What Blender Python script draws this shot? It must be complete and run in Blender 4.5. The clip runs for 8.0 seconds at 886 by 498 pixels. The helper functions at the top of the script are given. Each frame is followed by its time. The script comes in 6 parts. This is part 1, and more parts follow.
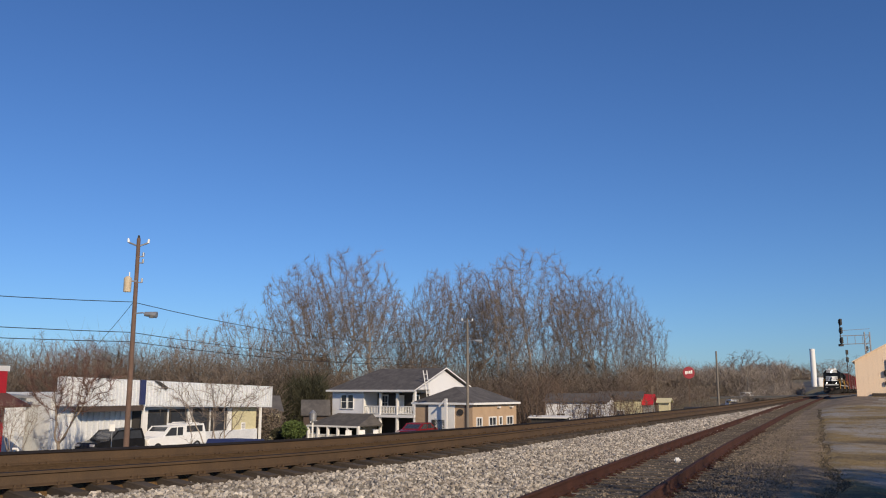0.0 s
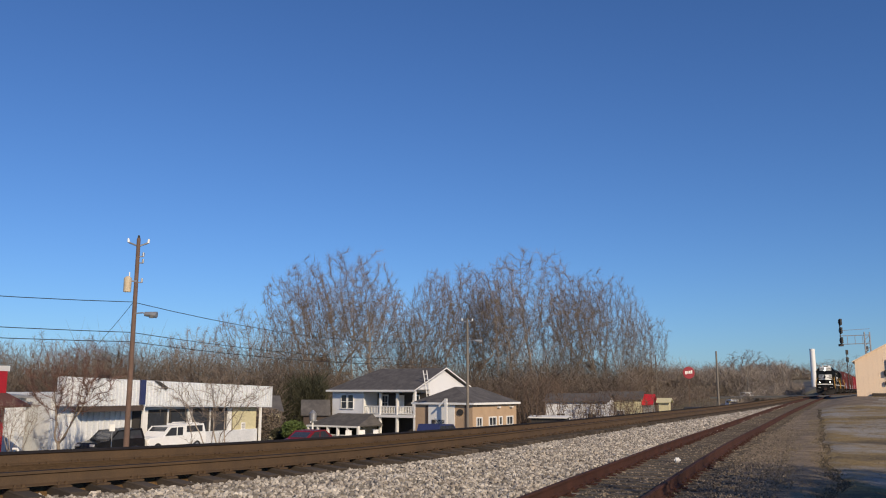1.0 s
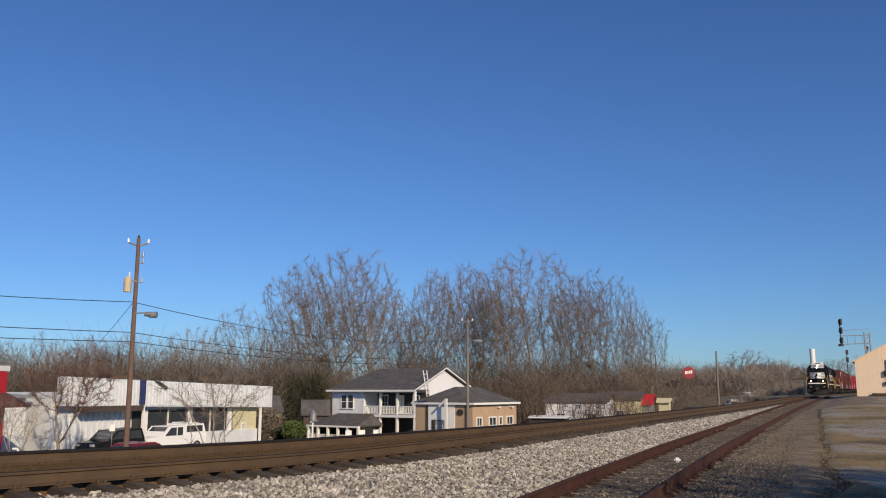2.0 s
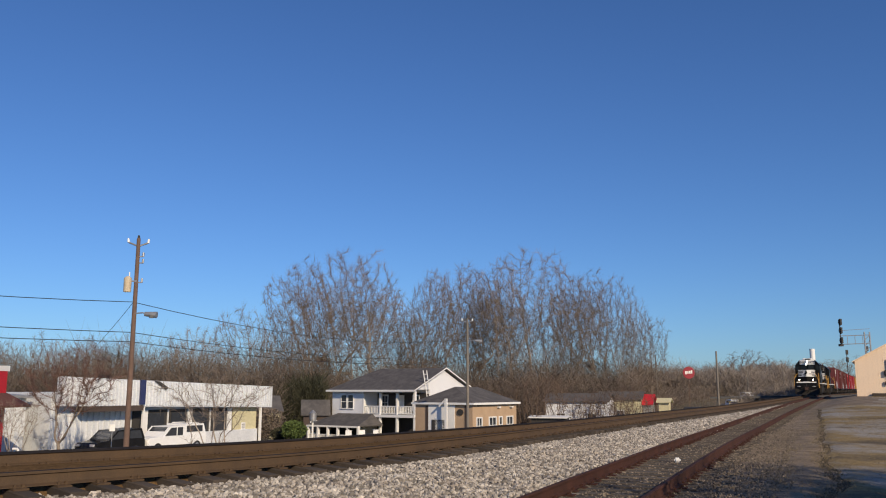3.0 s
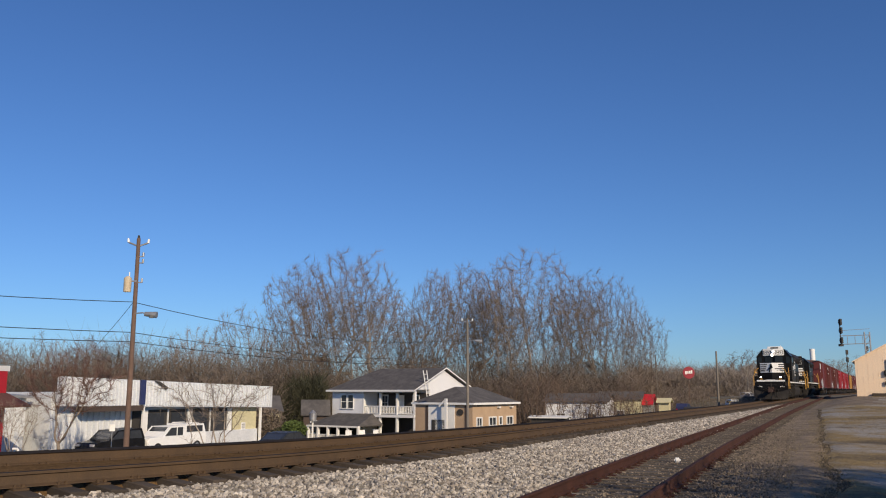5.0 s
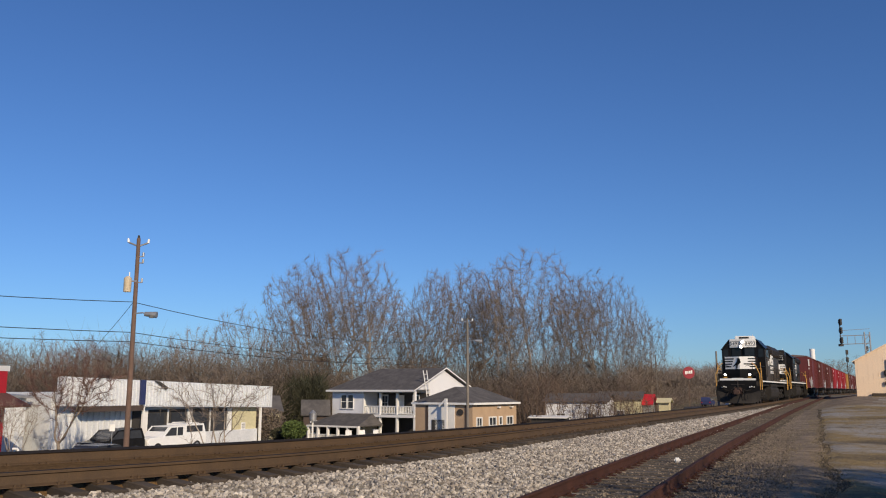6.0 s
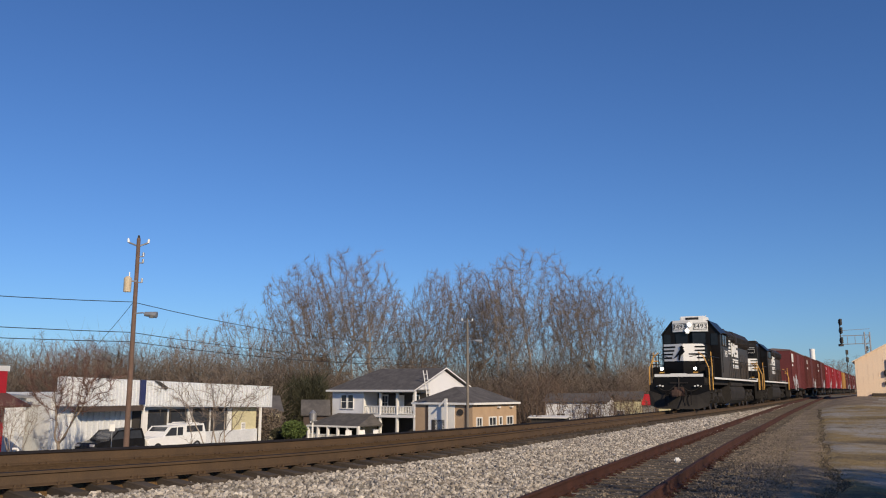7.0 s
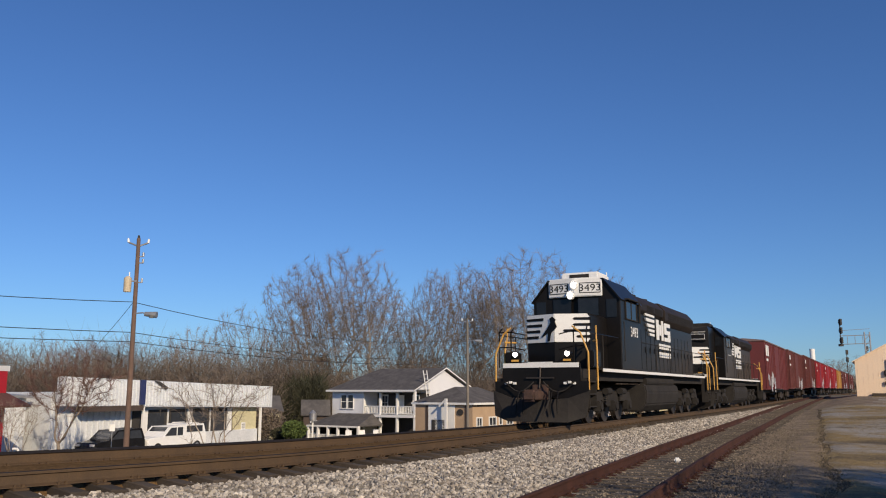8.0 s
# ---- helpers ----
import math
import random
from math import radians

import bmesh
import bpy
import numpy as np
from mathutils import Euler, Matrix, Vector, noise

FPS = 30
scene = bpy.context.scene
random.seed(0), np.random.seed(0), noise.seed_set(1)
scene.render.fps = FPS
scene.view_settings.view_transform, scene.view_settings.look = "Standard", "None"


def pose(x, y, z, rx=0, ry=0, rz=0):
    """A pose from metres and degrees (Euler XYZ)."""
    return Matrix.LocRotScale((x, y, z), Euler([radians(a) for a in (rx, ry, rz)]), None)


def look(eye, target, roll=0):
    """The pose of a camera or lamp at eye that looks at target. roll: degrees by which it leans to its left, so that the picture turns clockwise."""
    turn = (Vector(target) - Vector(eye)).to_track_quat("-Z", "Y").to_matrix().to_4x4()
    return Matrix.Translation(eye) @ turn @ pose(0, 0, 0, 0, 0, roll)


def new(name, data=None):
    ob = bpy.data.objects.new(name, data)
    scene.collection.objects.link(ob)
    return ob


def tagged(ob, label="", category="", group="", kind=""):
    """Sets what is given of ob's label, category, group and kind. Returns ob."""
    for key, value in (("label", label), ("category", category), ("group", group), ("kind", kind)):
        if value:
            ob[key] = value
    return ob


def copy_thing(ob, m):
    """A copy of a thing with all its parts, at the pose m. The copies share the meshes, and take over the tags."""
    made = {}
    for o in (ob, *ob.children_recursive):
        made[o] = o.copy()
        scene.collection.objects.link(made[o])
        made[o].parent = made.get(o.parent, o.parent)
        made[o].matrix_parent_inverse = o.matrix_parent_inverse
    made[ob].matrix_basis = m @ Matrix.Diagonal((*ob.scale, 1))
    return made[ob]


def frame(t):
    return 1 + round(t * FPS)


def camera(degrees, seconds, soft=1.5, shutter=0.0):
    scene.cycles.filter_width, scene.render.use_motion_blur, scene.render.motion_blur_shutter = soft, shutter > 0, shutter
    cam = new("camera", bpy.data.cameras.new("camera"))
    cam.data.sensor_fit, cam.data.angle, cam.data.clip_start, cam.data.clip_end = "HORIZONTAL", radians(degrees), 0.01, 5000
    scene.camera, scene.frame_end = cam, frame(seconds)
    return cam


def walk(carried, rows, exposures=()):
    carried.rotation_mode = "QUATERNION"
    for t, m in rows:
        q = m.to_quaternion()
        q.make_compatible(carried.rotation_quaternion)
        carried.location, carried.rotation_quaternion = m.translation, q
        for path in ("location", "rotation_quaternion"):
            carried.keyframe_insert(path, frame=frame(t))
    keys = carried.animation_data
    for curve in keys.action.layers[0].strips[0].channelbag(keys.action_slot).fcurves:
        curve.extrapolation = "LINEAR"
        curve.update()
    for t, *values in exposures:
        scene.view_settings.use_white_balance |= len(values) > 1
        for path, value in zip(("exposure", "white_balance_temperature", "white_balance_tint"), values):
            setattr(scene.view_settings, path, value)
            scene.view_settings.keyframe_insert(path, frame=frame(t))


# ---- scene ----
# camera on a tripod beside the siding
cam = camera(55.83, 8.0, soft=1.1)
EYE = pose(0, 0, 1.03, 99.59, 0, 0)
walk(cam, [(0.0, EYE), (8.0, EYE)])

# ---- light: low winter sun from the right ----
SUN_ELEV, SUN_DIR = 26.0, Vector((0.47, -0.883, 0.0))
world = bpy.data.worlds.new("sky")
scene.world = world
world.use_nodes = True
wn = world.node_tree
for n in list(wn.nodes):
    wn.nodes.remove(n)
sky = wn.nodes.new("ShaderNodeTexSky")
sky.sky_type = "NISHITA"
sky.sun_disc = False
sky.sun_elevation = radians(SUN_ELEV)
sky.sun_rotation = math.atan2(SUN_DIR.x, SUN_DIR.y)
sky.altitude = 250
sky.air_density, sky.dust_density, sky.ozone_density = 1.0, 0.3, 3.0
bg = wn.nodes.new("ShaderNodeBackground")
bg.inputs["Strength"].default_value = 0.10
wo = wn.nodes.new("ShaderNodeOutputWorld")
tint = wn.nodes.new("ShaderNodeVectorMath")
tint.operation = "MULTIPLY"
tint.inputs[1].default_value = (0.48, 0.71, 1.06)
wn.links.new(sky.outputs[0], tint.inputs[0])
wn.links.new(tint.outputs[0], bg.inputs[0])
wn.links.new(bg.outputs[0], wo.inputs[0])
sun_data = bpy.data.lights.new("sun", "SUN")
sun_data.energy, sun_data.angle, sun_data.color = 4.3, radians(0.53), (1.0, 0.82, 0.59)
sun = new("sun", sun_data)
ce = math.cos(radians(SUN_ELEV))
SUN_VEC = Vector((SUN_DIR.x * ce, SUN_DIR.y * ce, math.sin(radians(SUN_ELEV))))
sun.matrix_world = look(SUN_VEC * 60, (0, 0, 0))
scene.view_settings.exposure = -0.06


# ---- materials ----
def material(name, base, rough=0.8, metal=0.0, second=None, scale=3.0, fine=40.0, bump=0.0, amount=0.5, spec=0.5, vary=0.0):
    """Base colour with broad stains towards `second`, fine grain and relief, in metres."""
    m = bpy.data.materials.new(name)
    m.use_nodes = True
    nt = m.node_tree
    b = nt.nodes["Principled BSDF"]
    b.inputs["Roughness"].default_value = rough
    b.inputs["Metallic"].default_value = metal
    b.inputs["Specular IOR Level"].default_value = spec
    tc = nt.nodes.new("ShaderNodeTexCoord")
    big = nt.nodes.new("ShaderNodeTexNoise")
    big.inputs["Scale"].default_value = scale
    big.inputs["Detail"].default_value = 6
    big.inputs["Roughness"].default_value = 0.65
    nt.links.new(tc.outputs["Object"], big.inputs["Vector"])
    ramp = nt.nodes.new("ShaderNodeValToRGB")
    ramp.color_ramp.elements[0].position, ramp.color_ramp.elements[1].position = 0.5 - 0.2 / max(amount, .1) * .5, 0.5 + 0.2 / max(amount, .1) * .5
    second = second or tuple(c * 0.75 for c in base)
    ramp.color_ramp.elements[0].color = (*base, 1)
    ramp.color_ramp.elements[1].color = (*second, 1)
    nt.links.new(big.outputs["Fac"], ramp.inputs["Fac"])
    small = nt.nodes.new("ShaderNodeTexNoise")
    small.inputs["Scale"].default_value = fine
    small.inputs["Detail"].default_value = 4
    nt.links.new(tc.outputs["Object"], small.inputs["Vector"])
    mr = nt.nodes.new("ShaderNodeMapRange")
    mr.inputs["From Min"].default_value, mr.inputs["From Max"].default_value = 0.3, 0.7
    mr.inputs["To Min"].default_value, mr.inputs["To Max"].default_value = 1 - 0.3 * amount, 1 + 0.3 * amount
    nt.links.new(small.outputs["Fac"], mr.inputs["Value"])
    mul = nt.nodes.new("ShaderNodeVectorMath")
    mul.operation = "SCALE"
    nt.links.new(ramp.outputs["Color"], mul.inputs[0])
    nt.links.new(mr.outputs["Result"], mul.inputs["Scale"])
    out = mul.outputs[0]
    if vary:
        info = nt.nodes.new("ShaderNodeNewGeometry" if vary < 0 else "ShaderNodeObjectInfo")
        vr = nt.nodes.new("ShaderNodeMapRange")
        vr.inputs["To Min"].default_value, vr.inputs["To Max"].default_value = 1 - abs(vary), 1 + abs(vary)
        nt.links.new(info.outputs["Random Per Island" if vary < 0 else "Random"], vr.inputs["Value"])
        mul2 = nt.nodes.new("ShaderNodeVectorMath")
        mul2.operation = "SCALE"
        nt.links.new(out, mul2.inputs[0])
        nt.links.new(vr.outputs["Result"], mul2.inputs["Scale"])
        out = mul2.outputs[0]
    nt.links.new(out, b.inputs["Base Color"])
    if bump:
        bp = nt.nodes.new("ShaderNodeBump")
        bp.inputs["Strength"].default_value = 0.6
        bp.inputs["Distance"].default_value = bump
        nt.links.new(small.outputs["Fac"], bp.inputs["Height"])
        nt.links.new(bp.outputs[0], b.inputs["Normal"])
    return m


def glowing(name, color, strength):
    m = bpy.data.materials.new(name)
    m.use_nodes = True
    b = m.node_tree.nodes["Principled BSDF"]
    b.inputs["Base Color"].default_value = (*color, 1)
    b.inputs["Emission Color"].default_value = (*color, 1)
    b.inputs["Emission Strength"].default_value = strength
    return m


M_RAIL = material("rail_rust", (0.115, 0.07, 0.035), 0.75, 0.2, (0.075, 0.048, 0.028), 2.0, 60, 0.003)
# rail heads: the dark reflection of polished steel is painted as matt near-black
M_RAILTOP = material("rail_head", (0.020, 0.019, 0.024), 0.8, 0.0, (0.028, 0.025, 0.026), 1.0, 30, spec=0.06)
M_RUST = material("siding_rust", (0.082, 0.034, 0.024), 0.9, 0.0, (0.042, 0.021, 0.016), 1.5, 50, 0.004, spec=0.2)
M_TIE = material("tie_wood", (0.042, 0.031, 0.023), 0.9, 0, (0.066, 0.051, 0.038), 1.2, 35, 0.01, vary=0.3)
M_TIE_OLD = material("tie_wood_grey", (0.13, 0.105, 0.08), 0.95, 0, (0.055, 0.045, 0.035), 1.2, 35, 0.01, vary=0.3)
M_STONE = material("ballast_stone", (0.455, 0.42, 0.365), 0.9, 0, (0.22, 0.185, 0.15), 3.0, 30, 0.01, vary=-0.65)
M_BLACK = material("loco_black", (0.007, 0.0065, 0.0065), 0.36, 0.0, (0.014, 0.012, 0.011), 0.8, 25, 0.0, spec=0.16)
M_DUSTY = material("loco_dusty_black", (0.017, 0.0135, 0.012), 0.6, 0.0, (0.034, 0.025, 0.021), 0.9, 18, 0.0, spec=0.2)
M_COUPLER = material("rusty_cast_steel", (0.10, 0.055, 0.042), 0.85, 0.1, (0.055, 0.034, 0.028), 4, 30)
M_GRIME = material("loco_grime", (0.022, 0.020, 0.019), 0.85, 0.0, (0.042, 0.037, 0.033), 1.5, 30, 0.004, spec=0.2)
M_WHITE = material("white_paint", (0.84, 0.83, 0.80), 0.5, 0, (0.76, 0.75, 0.72), 1.5, 30, amount=0.3)
M_YELLOW = material("handrail_yellow", (0.74, 0.42, 0.09), 0.5, 0, (0.5, 0.25, 0.04), 3, 30)
M_GLASSD = material("dark_glass", (0.012, 0.013, 0.015), 0.12, 0, (0.016, 0.017, 0.02), 1, 5, spec=0.3)
M_HEADLAMP = glowing("headlamp_glow", (1.0, 0.96, 0.88), 14.0)
M_BOXRED = material("boxcar_red", (0.155, 0.026, 0.026), 0.7, 0, (0.105, 0.022, 0.022), 0.7, 12, 0.0)
M_BOXRED2 = material("boxcar_bright_red", (0.34, 0.02, 0.03), 0.65, 0, (0.24, 0.018, 0.025), 0.7, 12)
M_STEEL = material("wheel_steel", (0.09, 0.075, 0.065), 0.6, 0.6, (0.05, 0.04, 0.035), 2, 30)


# ---- mesh helpers ----
def link(name, bm, mat, parent=None, label="", smooth=False):
    me = bpy.data.meshes.new(name)
    bmesh.ops.recalc_face_normals(bm, faces=bm.faces)
    bm.to_mesh(me)
    bm.free()
    if smooth:
        me.polygons.foreach_set("use_smooth", [True] * len(me.polygons))
    for mm in (mat if isinstance(mat, (list, tuple)) else [mat]):
        me.materials.append(mm)
    ob = new(name, me)
    if parent is not None:
        ob.parent = parent
    if label:
        ob["label"] = label
    return ob


def part(name, bm, mat, parent, label="", smooth=False):
    return link(name, bm, mat, parent, label, smooth)


def thing(name, label, category, m=None, group="", kind=""):
    e = new(name)
    e.empty_display_size = 0.3
    if m is not None:
        e.matrix_basis = m
    return tagged(e, label, category, group, kind)


def B():
    return bmesh.new()


def box(bm, c, s, m=None, mi=0, bev=0.0):
    vs = []
    for dz in (-.5, .5):
        for dx, dy in ((-.5, -.5), (.5, -.5), (.5, .5), (-.5, .5)):
            v = Vector((c[0] + dx * s[0], c[1] + dy * s[1], c[2] + dz * s[2]))
            vs.append(bm.verts.new(m @ v if m else v))
    fs = []
    for q in ((3, 2, 1, 0), (4, 5, 6, 7), (0, 1, 5, 4), (1, 2, 6, 5), (2, 3, 7, 6), (3, 0, 4, 7)):
        f = bm.faces.new([vs[k] for k in q])
        f.material_index = mi
        fs.append(f)
    if bev:
        es = list({e for f in fs for e in f.edges})
        bmesh.ops.bevel(bm, geom=es, offset=bev, segments=2, affect="EDGES")
    return bm


def tube(bm, a, b, r0, r1=None, n=8, cap=True, mi=0):
    a, b = Vector(a), Vector(b)
    r1 = r0 if r1 is None else r1
    d = (b - a).normalized()
    u = d.orthogonal().normalized()
    w = d.cross(u)
    ra, rb = [], []
    for k in range(n):
        t = 2 * math.pi * k / n
        o = u * math.cos(t) + w * math.sin(t)
        ra.append(bm.verts.new(a + o * r0))
        rb.append(bm.verts.new(b + o * r1))
    for k in range(n):
        f = bm.faces.new((ra[k], ra[(k + 1) % n], rb[(k + 1) % n], rb[k]))
        f.material_index = mi
    if cap:
        bm.faces.new(ra[::-1]).material_index = mi
        bm.faces.new(rb).material_index = mi
    return bm


def pipe(bm, pts, r, n=6):
    for a, b in zip(pts, pts[1:]):
        tube(bm, a, b, r, r, n)
    return bm


def prism(bm, poly, lo, hi, axis="y", m=None):
    """Extrudes a closed 2D outline from lo to hi along an axis. Outline: (x,z) for y, (y,z) for x, (x,y) for z."""
    def at(p, h):
        v = Vector((p[0], h, p[1]) if axis == "y" else (h, p[0], p[1]) if axis == "x" else (p[0], p[1], h))
        return m @ v if m else v
    A = [bm.verts.new(at(p, lo)) for p in poly]
    C = [bm.verts.new(at(p, hi)) for p in poly]
    n = len(poly)
    for k in range(n):
        bm.faces.new((A[k], A[(k + 1) % n], C[(k + 1) % n], C[k]))
    bm.faces.new(A[::-1])
    bm.faces.new(C)
    return bm


def smooth01(a, b, t):
    t = min(1.0, max(0.0, (t - a) / (b - a)))
    return t * t * (3 - 2 * t)


# ---- the line of the railway ----
HEAD = radians(27.4)
CH, SH = math.cos(HEAD), math.sin(HEAD)
P0 = (2.98, 25.7)
SPEED = 19.69


def rail_z(y):
    return 0.30 * smooth01(50, 115, y) + 0.08 * (1 - smooth01(8, 16, y))


def cant(y):
    """Height of the far rail over the near one."""
    return 0.15 * (1 - smooth01(9, 31, y))


def bend(y):
    """Slight sideways drift of the distant line."""
    return 0.0045 * max(0.0, min(y, 420.0) - 55.0)


def line_x(y):
    """Centre line of the main track: straight, easing into a curve at its near end."""
    x = P0[0] + (y - P0[1]) * SH / CH + bend(y)
    if y < 19:
        d = min(19 - y, 8.5)
        x -= 0.0167 * d * d
        if 19 - y > 8.5:
            x -= 0.284 * (19 - y - 8.5)
    return x


def line_dir(y):
    d = Vector((line_x(y + .1) - line_x(y - .1), 0.2, 0)).normalized()
    return d


def main_point(y, side=0.0, z=0.0):
    d = line_dir(y)
    return Vector((line_x(y) + d.y * side, y - d.x * side, rail_z(y) + z + cant(y) * (0.5 - side / 1.505)))


SEP = ((0, 5.9), (11.5, 4.55), (18.3, 3.95), (24.7, 3.4), (38, 2.75), (51, 2.2), (70, 1.7), (100, 0.75), (118, 0.12), (140, 0.0), (400, 0.0))


def interp(table, v):
    if v <= table[0][0]:
        a, b = table[0], table[1]
    else:
        a, b = next(((p, q) for p, q in zip(table, table[1:]) if p[0] <= v <= q[0]), (table[-2], table[-1]))
    return a[1] + (b[1] - a[1]) * (v - a[0]) / (b[0] - a[0])


def straight_x(y):
    return P0[0] + (y - P0[1]) * SH / CH + bend(y)


def siding_x(y):
    return straight_x(y) + 0.845 + 0.8 + sum(interp(SEP, y + k) for k in (-4, -2, 0, 2, 4)) / 5


def siding_z(y):
    return rail_z(max(y, 15)) - 0.37 * (1 - smooth01(24, 80, y))


def siding_point(y, side=0.0, z=0.0):
    d = Vector((siding_x(y + .5) - siding_x(y - .5), 1.0, 0)).normalized()
    return Vector((siding_x(y) + d.y * side, y - d.x * side, siding_z(y) + z))


def ground_z(x, y):
    yy = max(-40.0, min(y, 400.0))
    l = (x - line_x(yy)) * CH
    rz = rail_z(yy)
    n = 0.05 * noise.noise(Vector((x * .35, y * .35, 0))) + 0.015 * noise.noise(Vector((x * 2.1, y * 2.1, 3)))
    town = -3.1 - 1.1 * smooth01(70, 88, y) + 3.2 * smooth01(95, 200, y) + 7.0 * smooth01(190, 420, y)
    if l < -2.3:
        t = smooth01(-2.3, -9.0, l)
        z = (rz - 0.30 + cant(yy)) * (1 - t) + town * t + n * t
    elif l < 1.75:
        if abs(l) < 0.66:
            z = rz - 0.165 + 0.25 * n + cant(yy) * (.5 - l / 1.505)
        else:
            z = rz - (0.33 if l > 0 else 0.2) + 0.2 * n + cant(yy) * max(0, min(1, .5 - l / 1.505))
    else:
        sl = (siding_x(yy) - line_x(yy)) * CH
        sz = siding_z(yy)
        if l < sl - 0.9 and sl > 2.8:
            t = smooth01(1.75, max(2.0, sl - 0.9), l) * .5 + .5 * min(1, (l - 1.75) / max(.3, sl - 2.65))
            z = (rz - 0.31) * (1 - t) + (sz - 0.17) * t
        elif l < sl + 1.2:
            z = sz - 0.222 + 0.35 * n
        else:
            t = smooth01(sl + 1.2, sl + 4.0, l)
            lot = -0.62 + 1.0 * smooth01(18, 85, y)
            z = (sz - 0.2) * (1 - t) + lot * t + n * t
    return z


# ---- ground: one sheet to the horizon ----
def lot_surface():
    """Old asphalt lot: grey worn tar, broken up by brown grass and dark damp earth in streaky patches."""
    m = bpy.data.materials.new("worn_asphalt_lot")
    m.use_nodes = True
    nt = m.node_tree
    b = nt.nodes["Principled BSDF"]
    b.inputs["Roughness"].default_value = 0.95
    b.inputs["Specular IOR Level"].default_value = 0.12
    tc = nt.nodes.new("ShaderNodeTexCoord")

    def grain(scale, stretch, lo, hi, detail=6.0):
        mp = nt.nodes.new("ShaderNodeMapping")
        mp.inputs["Scale"].default_value = stretch
        mp.inputs["Rotation"].default_value = (0, 0, -0.42)
        nt.links.new(tc.outputs["Object"], mp.inputs["Vector"])
        t = nt.nodes.new("ShaderNodeTexNoise")
        t.inputs["Scale"].default_value = scale
        t.inputs["Detail"].default_value = detail
        t.inputs["Roughness"].default_value = 0.7
        nt.links.new(mp.outputs[0], t.inputs["Vector"])
        r = nt.nodes.new("ShaderNodeMapRange")
        r.inputs["From Min"].default_value, r.inputs["From Max"].default_value = lo, hi
        nt.links.new(t.outputs["Fac"], r.inputs["Value"])
        return r.outputs["Result"], t.outputs["Fac"]

    def blend(fac, a, c):
        x = nt.nodes.new("ShaderNodeMix")
        x.data_type = "RGBA"
        nt.links.new(fac, x.inputs["Factor"])
        for sock, v in ((x.inputs["A"], a), (x.inputs["B"], c)):
            sock = [q for q in x.inputs if q.name == sock.name and q.type == "RGBA"][0]
            if isinstance(v, tuple):
                sock.default_value = (*v, 1)
            else:
                nt.links.new(v, sock)
        return [q for q in x.outputs if q.type == "RGBA"][0]

    grass, _ = grain(0.22, (1.0, 0.75, 1), 0.42, 0.54)
    mud, _ = grain(0.34, (0.9, 1.0, 1), 0.54, 0.68)
    fine, raw = grain(11.0, (1, 1, 1), 0.3, 0.7, 8.0)
    tar = blend(fine, (0.25, 0.235, 0.21), (0.40, 0.37, 0.325))
    straw = blend(fine, (0.17, 0.122, 0.056), (0.36, 0.265, 0.13))
    earth = blend(fine, (0.07, 0.056, 0.038), (0.17, 0.135, 0.09))
    out = blend(mud, blend(grass, tar, straw), earth)
    nt.links.new(out, b.inputs["Base Color"])
    bp = nt.nodes.new("ShaderNodeBump")
    bp.inputs["Strength"].default_value = 0.6
    bp.inputs["Distance"].default_value = 0.02
    nt.links.new(raw, bp.inputs["Height"])
    nt.links.new(bp.outputs[0], b.inputs["Normal"])
    return m


M_BALLAST = material("ballast_bed", (0.33, 0.295, 0.25), 0.95, 0, (0.13, 0.11, 0.09), 9.0, 28, 0.03, 0.9)
M_BED = material("ballast_oily", (0.165, 0.102, 0.05), 0.95, 0, (0.115, 0.073, 0.038), 6.0, 30, 0.015, 0.8, spec=0.0)
M_SIDEBED = material("siding_bed", (0.15, 0.125, 0.095), 0.95, 0, (0.05, 0.042, 0.033), 5.0, 26, 0.03, 1.0, spec=0.1)
M_DIRT = material("dry_verge", (0.27, 0.20, 0.125), 0.95, 0, (0.12, 0.088, 0.055), 0.9, 20, 0.03, 0.9)
M_LOT = lot_surface()
M_TOWN = material("winter_grass", (0.17, 0.14, 0.075), 0.95, 0, (0.10, 0.09, 0.05), 0.3, 14, 0.03, 0.8)
M_ROAD = material("asphalt", (0.06, 0.06, 0.062), 0.9, 0, (0.085, 0.083, 0.08), 0.5, 25, 0.005)


